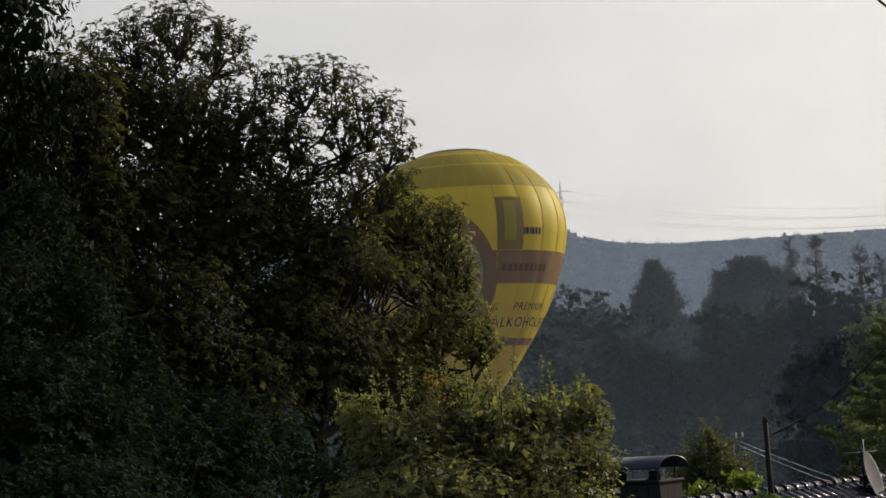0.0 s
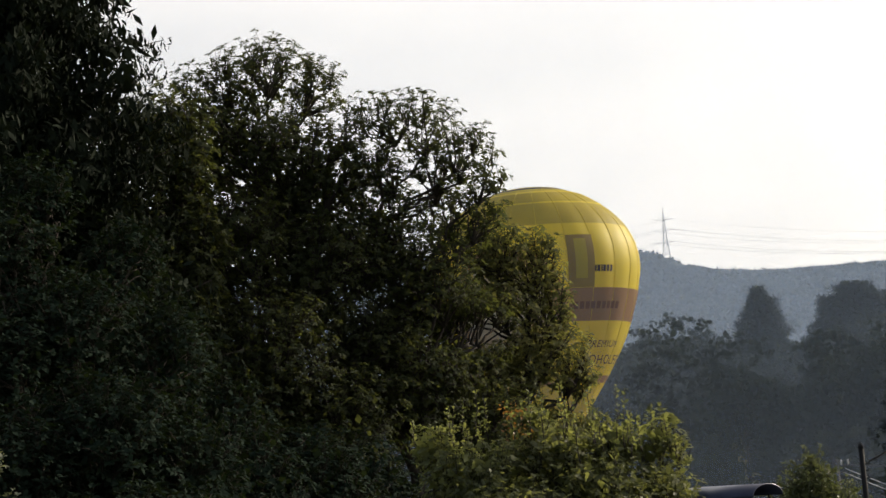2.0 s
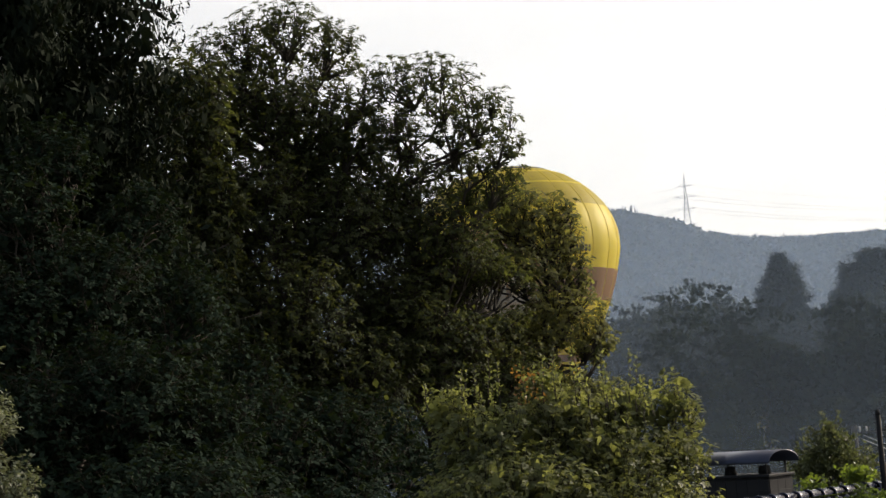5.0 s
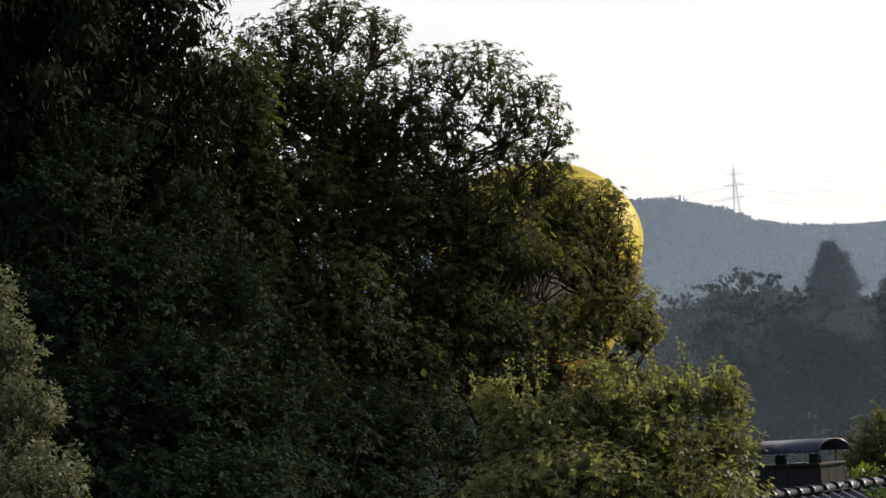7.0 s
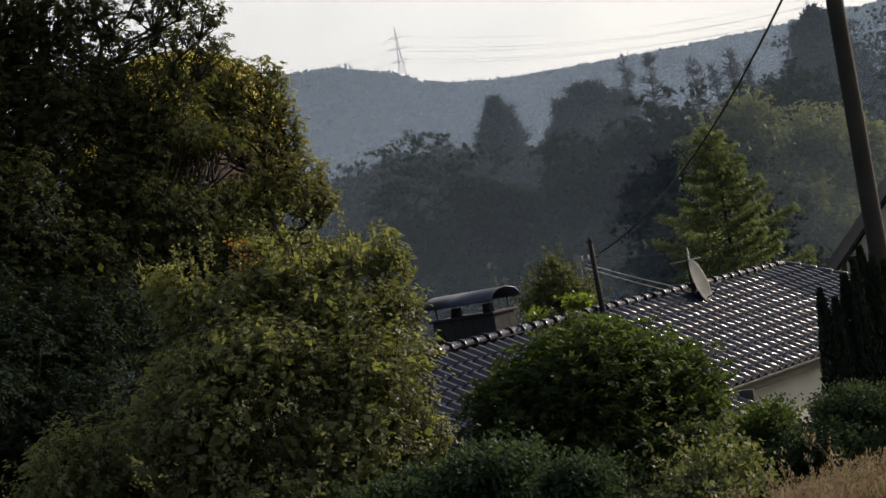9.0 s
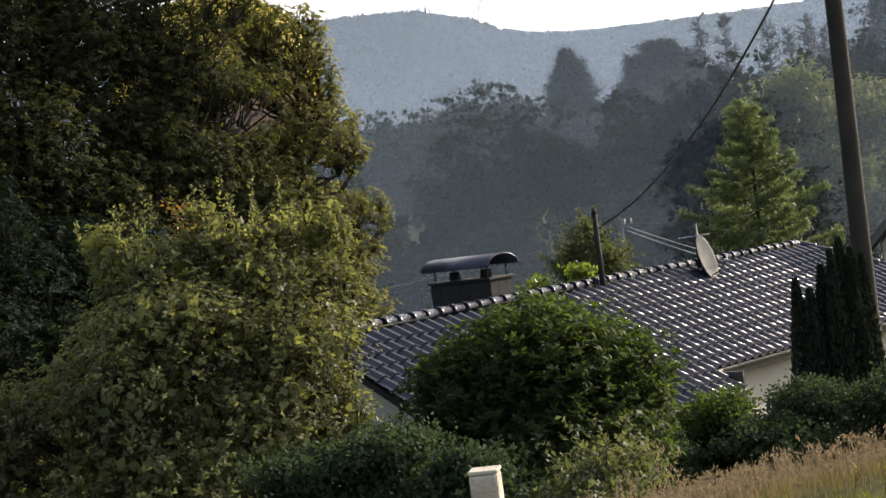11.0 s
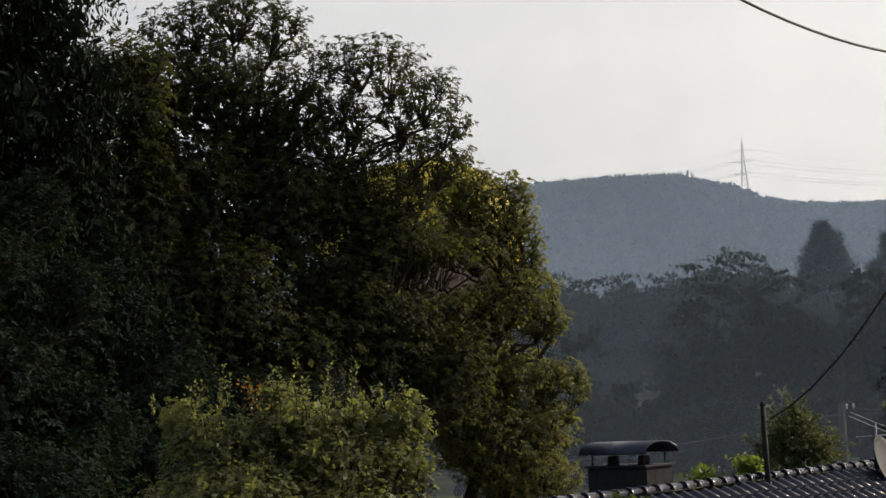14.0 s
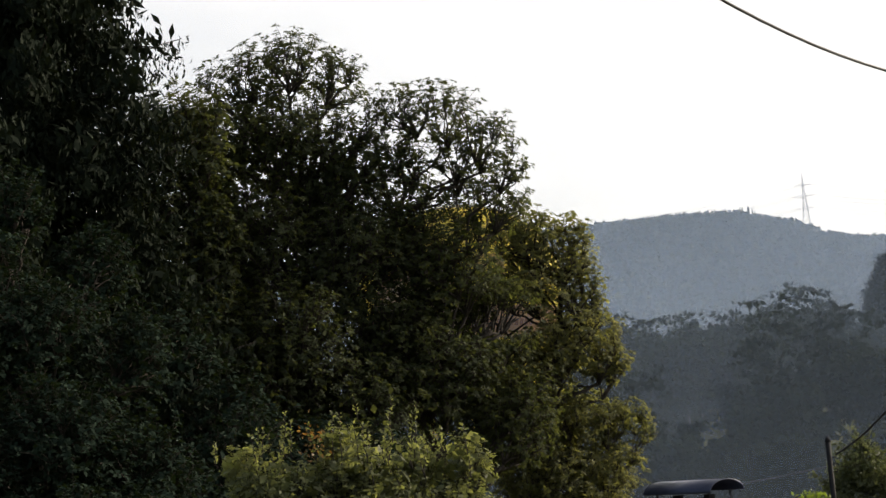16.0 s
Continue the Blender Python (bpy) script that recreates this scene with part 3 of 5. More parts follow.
grow_tree("maple_tree", (-16.2, 51.8, ground_at(-16.2, 51.8)), ASH_C, "spreading olive-green tree with forked bare inner branches", M_ASHD, 2300, 0.19, 14, 0.15, 0.066, 0.25, group=EDGE, twig=0.5, twig_r=0.014, core=0.7, bare=[(-16.0, 10.3, 1.1, 0.6)],
          forks=[((-17.1, 52.0, 8.4), (-16.6, 52.0, 11.2)), ((-17.0, 52.0, 8.6), (-15.9, 52.1, 11.2)), ((-16.8, 52.0, 9.0), (-15.2, 52.1, 10.9)), ((-16.6, 52.0, 9.2), (-14.7, 52.2, 10.3)), ((-16.2, 52.0, 9.8), (-15.5, 52.0, 11.1)), ((-17.3, 52.0, 5.0), (-16.9, 52.0, 8.8))])
grow_tree("willow_tree", (-14.9, 53.2, ground_at(-14.9, 53.2)), ASH_D, "low olive-green tree with hanging branch tips", M_ASHD, 2000, 0.19, 15, 0.15, 0.06, 0.2, group=EDGE, twig=0.5, along=0.6, droop=0.6, core=0.7)

HEDGE = [
    (-18.5, 28.8, 11.6, 0.94, 0.94), (-18.7, 27.7, 10.6, 1.31, 1.11), (-17.4, 30.1, 10.4, 0.97, 0.97),
    (-17.6, 28.0, 9.1, 1.61, 1.21), (-16.2, 29.5, 8.6, 0.83, 1.14), (-18.3, 26.7, 8.5, 1.37, 1.17),
    (-16.1, 26.4, 7.0, 1.60, 1.32), (-15.2, 27.7, 6.3, 1.07, 1.37), (-17.1, 25.0, 6.5, 1.37, 1.27),
    (-15.5, 25.5, 5.3, 2.37, 1.09),
]
grow_tree("hazel_tree", (-17.0, 27.6, ground_at(-17.0, 27.6)), HEDGE, "large hazel with grey-green leaves, shade put into their colour", M_HEDGE_SHADE, 4000, 0.13, 14, 0.115, 0.062, 0.14, stems=4, twig=0.4, twig_r=0.008, along=0.6, upright=0.7, core=2.0, core_size=0.14)
BUSH_L = [
    (-14.6, 18.5, 8.1, 0.48, 0.48), (-14.1, 18.1, 7.4, 0.47, 0.53), (-13.7, 17.7, 6.6, 0.59, 0.52),
    (-13.3, 17.3, 5.8, 0.70, 0.51), (-14.8, 18.4, 6.9, 0.75, 1.09),
]
grow_tree("willow_shrub", (-14.3, 18.0, ground_at(-14.3, 18.0)), BUSH_L, "sunlit grey-green shrub with upright leafy shoots", M_WILLOW, 1800, 0.07, 14, 0.07, 0.028, 0.06, "shrub", stems=4, twig=0.35, twig_r=0.005, along=0.7, upright=1.0, core=1.0, core_size=0.09)


def spruce_tree(root, height, radius, label, needles=42):
    tree = thing("spruce_tree", root, label, "tree", "trees at the garden's edge")
    child("trunk", tubes("trunk", [(bend((0, 0, -0.3), (0.1, 0, height), 0, 0.04, 10), np.linspace(0.34, 0.03, 10))], M_BARK, 10), tree)
    paths, quads = [], []
    for k in range(260):
        z = 2.0 + (height - 2.3) * (k + rng.random()) / 260
        reach = radius * (1 - (z / height) ** 1.3) * rng.uniform(0.75, 1.1) + 0.25
        a = k * 2.399 + rng.normal(0, 0.2)
        tip = np.array([math.cos(a) * reach, math.sin(a) * reach, z - 0.16 * reach])
        p = bend((0, 0, z), tip, 0.1 * reach, 0.03, 7)
        p[-1, 2] += 0.1
        paths.append((p, np.linspace(0.045, 0.012, 7)))
        n = int(needles * reach)
        s = rng.uniform(0.12, 1.0, n)
        at = np.stack([np.interp(s, np.linspace(0, 1, 7), p[:, i]) for i in range(3)], 1)
        side = np.array([-math.sin(a), math.cos(a), 0])
        wide = rng.normal(0, 0.16, (n, 1)) * (0.5 + reach * 0.4)
        hang = rng.random((n, 1)) ** 1.5 * 0.7 * (0.4 + reach * 0.25)
        at = at + side * wide - np.array([0, 0, 1]) * hang
        inner = int(0.6 * needles * reach)
        s2 = rng.uniform(0.05, 0.85, (inner, 1))
        mass = np.array((0, 0, z)) + s2 * (tip - (0, 0, z)) + rng.normal(0, 1, (inner, 3)) * (0.28, 0.28, 0.3) - (0, 0, 0.3)
        quads.append(leaf_quads(mass, np.tile((0, 0, -1.0), (inner, 1)), 0.15, 2.8, 0.5, 0.6))
        quads.append(leaf_quads(at, np.tile((math.cos(a) * 0.3, math.sin(a) * 0.3, -1.0), (n, 1)), 0.065, 3.0, 0.6, 0.6))
    child("branchwork", tubes("branchwork", paths, M_BARK, 5), tree)
    child("crown", quads_mesh("crown", np.concatenate(quads), M_SPRUCE), tree)


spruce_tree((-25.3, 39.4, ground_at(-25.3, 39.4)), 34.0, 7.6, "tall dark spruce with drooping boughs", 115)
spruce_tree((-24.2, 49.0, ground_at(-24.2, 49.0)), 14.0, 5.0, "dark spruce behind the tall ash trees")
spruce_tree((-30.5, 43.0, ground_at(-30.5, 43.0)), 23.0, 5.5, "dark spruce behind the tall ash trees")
grow_tree("young_tree", (-22.6, 42.0, ground_at(-22.6, 42.0)), [(-21.8, 41.8, 15.2, 1.3, 1.6), (-21.9, 41.6, 13.0, 1.5, 1.4), (-22.3, 41.5, 11.3, 1.7, 1.6), (-22.5, 41.5, 8.5, 1.8, 1.8), (-23.5, 41.5, 13.0, 1.4, 1.6), (-21.0, 41.9, 14.3, 0.9, 1.3), (-21.0, 41.9, 12.2, 1.1, 1.5), (-21.1, 41.8, 10.0, 1.2, 1.5), (-20.9, 42.0, 15.5, 0.8, 1.1)],
          "slim yellow-green tree beside the spruce", M_ASH, 2000, 0.2, 15, 0.18, 0.07, 0.14, group=EDGE, twig=0.5, core=1.2)

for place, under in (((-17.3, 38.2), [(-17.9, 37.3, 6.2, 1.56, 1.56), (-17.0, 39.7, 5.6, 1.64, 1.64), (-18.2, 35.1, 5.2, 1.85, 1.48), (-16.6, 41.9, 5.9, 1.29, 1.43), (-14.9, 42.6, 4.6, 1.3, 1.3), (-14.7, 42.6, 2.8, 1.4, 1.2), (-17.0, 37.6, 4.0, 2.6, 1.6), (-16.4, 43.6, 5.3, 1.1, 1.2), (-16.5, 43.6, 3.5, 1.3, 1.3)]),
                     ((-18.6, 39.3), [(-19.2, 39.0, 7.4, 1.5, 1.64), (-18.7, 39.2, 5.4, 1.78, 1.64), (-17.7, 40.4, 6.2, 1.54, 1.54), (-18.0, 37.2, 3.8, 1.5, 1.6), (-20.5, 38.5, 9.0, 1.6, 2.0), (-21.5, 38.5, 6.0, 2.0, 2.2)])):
    grow_tree("elder_shrub", (*place, ground_at(*place)), under, "elder filling the ground below the trees, shade put into its leaf colour", M_HEDGE_SHADE, 1800, 0.2, 14, 0.15, 0.075, 0.1, "shrub", "undergrowth below the trees", stems=4, twig=0.5, core=2.5)

# ---- bushes in the garden ----
BUSH = [
    (-7.8, 16.9, 6.3, 0.34, 0.28), (-7.3, 16.8, 6.0, 0.67, 0.42), (-6.9, 17.3, 6.5, 0.26, 0.26), (-6.7, 17.2, 6.2, 0.57, 0.34),
    (-6.1, 17.5, 6.2, 0.43, 0.31), (-5.6, 17.7, 6.2, 0.34, 0.34), (-6.2, 17.1, 5.8, 0.78, 0.39), (-7.1, 16.6, 5.5, 1.11, 0.44),
    (-5.6, 17.4, 5.7, 0.39, 0.39), (-5.8, 17.2, 5.2, 0.62, 0.39),
    (-7.0, 16.2, 5.4, 1.05, 0.55), (-6.0, 16.6, 5.1, 0.95, 0.67), (-7.4, 15.6, 4.9, 0.97, 0.64), (-6.2, 16.1, 4.5, 1.04, 0.60),
    (-7.0, 15.7, 4.1, 1.39, 0.54), (-5.5, 16.5, 4.4, 0.50, 0.50),
    (-8.5, 15.4, 4.7, 0.7, 0.6), (-8.6, 15.3, 4.0, 0.8, 0.6), (-7.9, 15.2, 3.5, 0.9, 0.5),
]
bush = grow_tree("hawthorn_bush", (-6.6, 16.6, ground_at(-6.6, 16.6)), BUSH, "sunlit yellow-green bush with upright shoots and a reddened spray", M_BUSH, 6500, 0.06, 13, 0.056, 0.03, 0.06, "bush", stems=6, twig=0.32, twig_r=0.004, along=0.7, upright=0.6, core=6.0, core_size=0.085, fill=1.04)


def shoots(owner, feet, mat, n_leaf=26, leaf=0.026):
    """Upright leafy shoots above a bush."""
    quads, paths = [], []
    o = np.array(owner.matrix_basis.translation)
    for x, y, z, h in feet:
        lean = rng.normal(0, 0.12, 2) * h
        p = bend(np.array((x, y, z)) - o, np.array((x + lean[0], y + lean[1], z + h)) - o, 0, 0.01, 6)
        paths.append((p, np.linspace(0.007, 0.002, 6)))
        s = rng.uniform(0.1, 1, n_leaf)
        at = np.stack([np.interp(s, np.linspace(0, 1, 6), p[:, i]) for i in range(3)], 1)
        out = rng.normal(0, 1, (n_leaf, 3)) * (1, 1, 0.3) + (0, 0, 0.7)
        quads.append(leaf_quads(at + unit(out) * leaf, out, leaf, 1.9, 0, 0.2))
    tagged(child("shoot_growth", tubes("shoot_growth", paths, M_BARK, 4), owner), kind="stuff")
    tagged(child("shoot_leaves", quads_mesh("shoot_leaves", np.concatenate(quads), mat), owner), kind="stuff")


shoots(bush, [(-7.9 + 0.16 * i + rng.normal(0, 0.08), 16.9 + rng.normal(0, 0.2), 6.3 + rng.normal(0, 0.1), rng.uniform(0.3, 0.6)) for i in range(14)] + [(rng.uniform(-7.9, -5.4), rng.uniform(16.4, 17.6), rng.uniform(6.0, 6.4), rng.uniform(0.2, 0.5)) for i in range(30)], M_BUSH, 26, 0.027)
red = leaf_quads(np.array([-6.95, 16.85, 6.52]) - np.array(bush.matrix_basis.translation) + rng.normal(0, 1, (80, 3)) * (0.09, 0.09, 0.11), rng.normal(0, 1, (80, 3)), 0.026)
tagged(child("red_spray", quads_mesh("red_spray", red, M_RED), bush, "orange-red autumn leaves"), kind="stuff")

SHRUB = [(-3.9, 19.9, 4.3, 1.2, 0.8), (-4.5, 19.6, 4.1, 1.0, 0.75), (-3.1, 20.2, 4.0, 0.85, 0.78), (-3.9, 19.9, 3.5, 1.55, 0.95), (-3.9, 20.1, 4.75, 0.75, 0.36)]
grow_tree("laurel_shrub", (-3.9, 19.9, ground_at(-3.9, 19.9)), SHRUB, "dense rounded bright green laurel shrub", M_SHRUB, 3600, 0.075, 14, 0.1, 0.036, 0.05, "shrub", stems=5, twig=0.2, twig_r=0.005, shell=0.7, along=0.4, upright=1.2, core=2.4, core_size=0.1)
for spot, tone in (((-2.0, 22.1, 3.2, 0.64, 0.43), M_SHRUB), ((-5.6, 19.0, 3.55, 0.75, 0.5), M_LOW), ((-2.75, 21.2, 2.9, 0.62, 0.5), M_LOW), ((-0.8, 22.3, 3.25, 0.72, 0.36), M_LOW), ((-1.4, 21.7, 2.95, 0.91, 0.35), M_LOW), ((0.3, 22.4, 3.2, 0.7, 0.4), M_LOW)):
    x, y, z, a, b = spot
    broad_tree("low_shrub", (x, y, ground_at(x, y)), [spot, (x, y, z - 0.5, a, b)], "low green garden shrub below the house wall", tone, 260, 30, 0.03, 0.15, 40, 0.03, "shrub", "low shrubs by the house", 0.005, 3)
for spot in ((-4.5, 14.1, 4.3, 0.57, 0.28), (-3.8, 13.7, 4.15, 0.36, 0.2), (-5.2, 14.0, 4.2, 0.6, 0.26)):
    x, y, z, a, b = spot
    broad_tree("bramble", (x, y, ground_at(x, y)), [spot, (x, y, z - 0.3, a, b)], "low bramble with arching stems", M_LOW, 160, 30, 0.026, 0.13, 50, 0.02, "bramble", "brambles below the bush", 0.004, 4)
for i in range(8):
    x, y = -8.6 + 0.8 * i + rng.normal(0, 0.1), 13.7 + rng.uniform(-0.3, 0.7)
    z = ground_at(x, y)
    broad_tree("bramble", (x, y, z), [(x, y, z + 0.32, 0.62, 0.34), (x + 0.2, y + 0.3, z + 0.5, 0.5, 0.3), (x, y - 0.1, z + 0.05, 0.6, 0.2)], "low leafy bramble along the foot of the bush", M_GARDEN if i % 3 == 1 else M_LOW, 170, 22, 0.03, 0.14, 40, 0.02, "bramble", "brambles below the bush", 0.004, 4, sprays=90, spray_len=0.4, spray_leaves=12, core=14)
broad_tree("yellow_bush", (-4.9, 35.6, ground_at(-4.9, 35.6)), [(-4.75, 35.7, 4.62, 0.28, 0.26), (-5.6, 35.3, 4.45, 0.25, 0.2), (-5.2, 35.6, 3.7, 0.7, 0.6)], "yellow-green bush behind the roof ridge", M_YELLOW, 160, 30, 0.05, 0.2, 40, 0.04, "bush", stems=3)
broad_tree("garden_tree", (-6.9, 62.2, ground_at(-6.9, 62.2)), [(-7.0, 62.2, 4.3, 1.0, 0.8), (-6.3, 62.4, 3.8, 1.0, 0.8), (-7.8, 62.0, 3.7, 0.7, 0.6), (-6.8, 62.3, 5.0, 0.4, 0.5), (-7.0, 62.2, 2.6, 1.2, 1.0)],
           "small grey-green garden tree behind the house", M_GARDEN, 220, 30, 0.07, 0.32, 60, 0.08, sprays=160, spray_len=0.8, spray_leaves=20, core=8)
broad_tree("birch_tree", (1.9, 79.4, ground_at(1.9, 79.4)), [(-0.3, 78.9, 8.6, 1.5, 1.5), (1.6, 79.3, 9.2, 1.8, 2.0), (0.7, 79.2, 6.3, 2.3, 2.3), (2.9, 79.4, 5.4, 2.3, 2.3), (4.7, 81.9, 7.7, 2.3, 2.6), (6.7, 84.4, 7.2, 2.6, 2.8), (4.5, 80.6, 3.6, 3.3, 2.6)],
           "broad olive-green tree behind the larch", M_GARDEN, 700, 30, 0.1, 0.5, 120, 0.22, sprays=400, spray_len=1.2, spray_leaves=26)


def larch(root, height, radius):
    tree = thing("larch_tree", root, "golden-green young larch with level tiered boughs", "tree")
    child("trunk", tubes("trunk", [(bend((0, 0, -0.2), (0, 0, height), 0, 0.02, 8), np.linspace(0.13, 0.015, 8))], M_BARK, 8), tree)
    paths, quads = [], []
    for k in range(84):
        z = 0.8 + (height - 1.0) * (k + rng.random() * 0.6) / 84
        reach = radius * (1 - z / height) ** 0.8 * rng.uniform(0.55, 1.12) + 0.15
        a = k * 2.399 + rng.normal(0, 0.25)
        p = bend((0, 0, z), (math.cos(a) * reach, math.sin(a) * reach, z + 0.12 * reach), 0.08 * reach, 0.015, 6)
        paths.append((p, np.linspace(0.025, 0.006, 6)))
        n = int(330 * reach)
        s = rng.uniform(0.15, 1.05, n)
        at = np.stack([np.interp(s, np.linspace(0, 1, 6), p[:, i]) for i in range(3)], 1)
        side = np.array([-math.sin(a), math.cos(a), 0])
        at = at + side * rng.normal(0, 0.16, (n, 1)) * (1.15 - s)[:, None] * (0.4 + reach) + rng.normal(0, 0.065, (n, 3))
        quads.append(leaf_quads(at, np.tile((math.cos(a), math.sin(a), 0.1), (n, 1)), 0.055, 2.2, 0.1, 0.6))
    child("branchwork", tubes("branchwork", paths, M_BARK, 4), tree)
    child("crown", quads_mesh("crown", np.concatenate(quads), M_LARCH), tree)


larch((-0.9, 52.2, ground_at(-0.9, 52.2)), 8.6 - ground_at(-0.9, 52.2), 4.0)


def cypress(root, columns):
    """A dark upright conifer of several columns (x, y, top height, radius) in its own space."""
    tree = thing("cypress", root, "dark columnar cypress with several pointed tops", "conifer")
    child("trunk", tubes("trunk", [(bend((x * 0.3, y * 0.3, -0.2), (x, y, h * 0.8), 0, 0.01, 5), np.linspace(0.06, 0.02, 5)) for x, y, h, r in columns], M_BARK, 6), tree)
    quads = []
    for x, y, h, r in columns:
        n = int(6000 * r * h / 1.2)
        z = rng.random(n) ** 0.9 * h
        rr = r * np.minimum(1, (1.02 - z / h) * 2.0) ** 0.8 * rng.uniform(0.35, 1.05, n) ** 0.5
        a = rng.uniform(0, 2 * np.pi, n)
        rr = rr * (1 + 0.12 * np.sin(a * 5 + z * 2))
        at = np.stack([x + np.cos(a) * rr, y + np.sin(a) * rr, z], 1)
        quads.append(leaf_quads(at, np.stack([np.cos(a) * 0.35, np.sin(a) * 0.35, np.ones(n)], 1), 0.036, 3.0, -0.1, 0.25))
    child("crown", quads_mesh("crown", np.concatenate(quads), M_CYPRESS), tree)


CY = ground_at(-0.3, 24.8)
cypress((-0.35, 24.8, CY), [(0.26, 0.1, 5.15 - CY, 0.3), (0.4, 0.0, 5.0 - CY, 0.28), (-0.4, 0, 4.66 - CY, 0.27), (-0.22, -0.05, 4.5 - CY, 0.32), (-0.02, 0.15, 4.8 - CY, 0.34), (0.55, 0.1, 4.9 - CY, 0.22), (0.12, -0.1, 5.02 - CY, 0.24)])

# ---- bungalow ----
RISE = 0.56          # roof's fall for each metre from the ridge
RIDGE_Z, RIDGE_LEN, HIP = 4.5, 16.0, 3.2
HOUSE_TURN = 58.4
house = thing("bungalow", (-8.6, 27.63, 0.0), "low white bungalow with a dark glazed tile roof", "house", turn=HOUSE_TURN)
# house space: x along the ridge from the gable, -y towards the garden


def roof_z(f):
    return RIDGE_Z - RISE * f


def slab(name, corners, thick, mat, parent, label=""):
    bm = bmesh.new()
    top = [bm.verts.new(c) for c in corners]
    low = [bm.verts.new((c[0], c[1], c[2] - thick)) for c in corners]
    bm.faces.new(top)
    bm.faces.new(low[::-1])
    n = len(corners)
    for i in range(n):
        bm.faces.new((top[i], low[i], low[(i + 1) % n], top[(i + 1) % n]))
    return part(name, bm, mat, parent, label)


FRONT_A, FRONT_B, NOTCH = 3.68, 3.05, 7.2
deck = 0.07
roof = slab("roof", [(0, 0, RIDGE_Z - deck), (0, -FRONT_A, roof_z(FRONT_A) - deck), (NOTCH, -FRONT_A, roof_z(FRONT_A) - deck), (NOTCH, -FRONT_B, roof_z(FRONT_B) - deck),
                     (RIDGE_LEN + HIP, -FRONT_B, roof_z(FRONT_B) - deck), (RIDGE_LEN, 0, RIDGE_Z - deck)], 0.12, M_SLATE, house, "dark pantiled roof")
slab("roof", [(RIDGE_LEN, 0, RIDGE_Z - deck), (RIDGE_LEN + HIP, -FRONT_B, roof_z(FRONT_B) - deck), (RIDGE_LEN + HIP, 3.05, roof_z(FRONT_B) - deck), (RIDGE_LEN + 0.02, 3.05, roof_z(3.05) - deck)], 0.12, M_SLATE, house)
slab("roof", [(0, 0.0, RIDGE_Z - deck - 0.004), (RIDGE_LEN, 0.0, RIDGE_Z - deck - 0.004), (RIDGE_LEN, 3.05, roof_z(3.05) - deck), (0, 3.05, roof_z(3.05) - deck)], 0.12, M_SLATE, house)


def wall_with_gable():
    bm = bmesh.new()
    box(bm, 0.45, -2.75, -0.6, RIDGE_LEN + HIP - 0.5, -2.45, roof_z(2.75) - 0.22)
    box(bm, 0.45, 2.35, -0.6, RIDGE_LEN + HIP - 0.5, 2.65, roof_z(2.65) - 0.2)
    box(bm, RIDGE_LEN + HIP - 0.8, -2.45, -0.6, RIDGE_LEN + HIP - 0.5, 2.35, roof_z(3.1) - 0.2)
    pts = [(-2.45, -0.6), (2.35, -0.6), (2.35, roof_z(2.35) - 0.22), (0, RIDGE_Z - 0.22), (-2.45, roof_z(2.45) - 0.22)]
    a = [bm.verts.new((0.45, y, z)) for y, z in pts]
    b = [bm.verts.new((0.75, y, z)) for y, z in pts]
    bm.faces.new(a[::-1])
    bm.faces.new(b)
    for i in range(len(pts)):
        bm.faces.new((a[i], a[(i + 1) % len(pts)], b[(i + 1) % len(pts)], b[i]))
    bmesh.ops.recalc_face_normals(bm, faces=bm.faces)
    return bm


part("wall", wall_with_gable(), M_WALL, house, "white rendered walls")
bm = bmesh.new()
box(bm, 0.02, -FRONT_A - 0.02, roof_z(FRONT_A) - 0.26, NOTCH, -FRONT_A + 0.03, roof_z(FRONT_A) - 0.09)
part("fascia", bm, M_FASCIA, house, "dark painted eaves board")
bm = bmesh.new()
box(bm, NOTCH + 0.01, -FRONT_B - 0.02, roof_z(FRONT_B) - 0.26, RIDGE_LEN + HIP, -FRONT_B + 0.03, roof_z(FRONT_B) - 0.09)
part("fascia", bm, M_FASCIA, house, "dark painted eaves board")
bm = bmesh.new()
box(bm, NOTCH - 0.03, -FRONT_A, roof_z(FRONT_B) - 0.62, NOTCH + 0.03, -FRONT_B + 0.03, roof_z(FRONT_B) - 0.1)
part("fascia", bm, M_FASCIA, house)
for x0, x1, f in ((-0.05, NOTCH + 0.05, FRONT_A), (NOTCH + 0.1, RIDGE_LEN + HIP, FRONT_B)):
    half = [(0.06 * math.cos(a), 0.06 * math.sin(a)) for a in np.linspace(math.pi, 2 * math.pi, 9)]
    rim = half + [(0.052 * math.cos(a), 0.052 * math.sin(a)) for a in np.linspace(2 * math.pi, math.pi, 9)]
    v = [(x, -f - 0.085 + y, roof_z(f) - 0.06 + z) for x in (x0, x1) for y, z in rim]
    k = len(rim)
    fcs = [(i, (i + 1) % k, k + (i + 1) % k, k + i) for i in range(k)] + [tuple(range(k))[::-1], tuple(range(k, 2 * k))]
    child("gutter", mesh_from("gutter", v, fcs, M_GUTTER, False), house, "dull zinc gutter")

# tiles: one S-shaped pan, its pieces shared
TW, TL = 0.285, 0.335
SLOPE = math.atan(RISE)


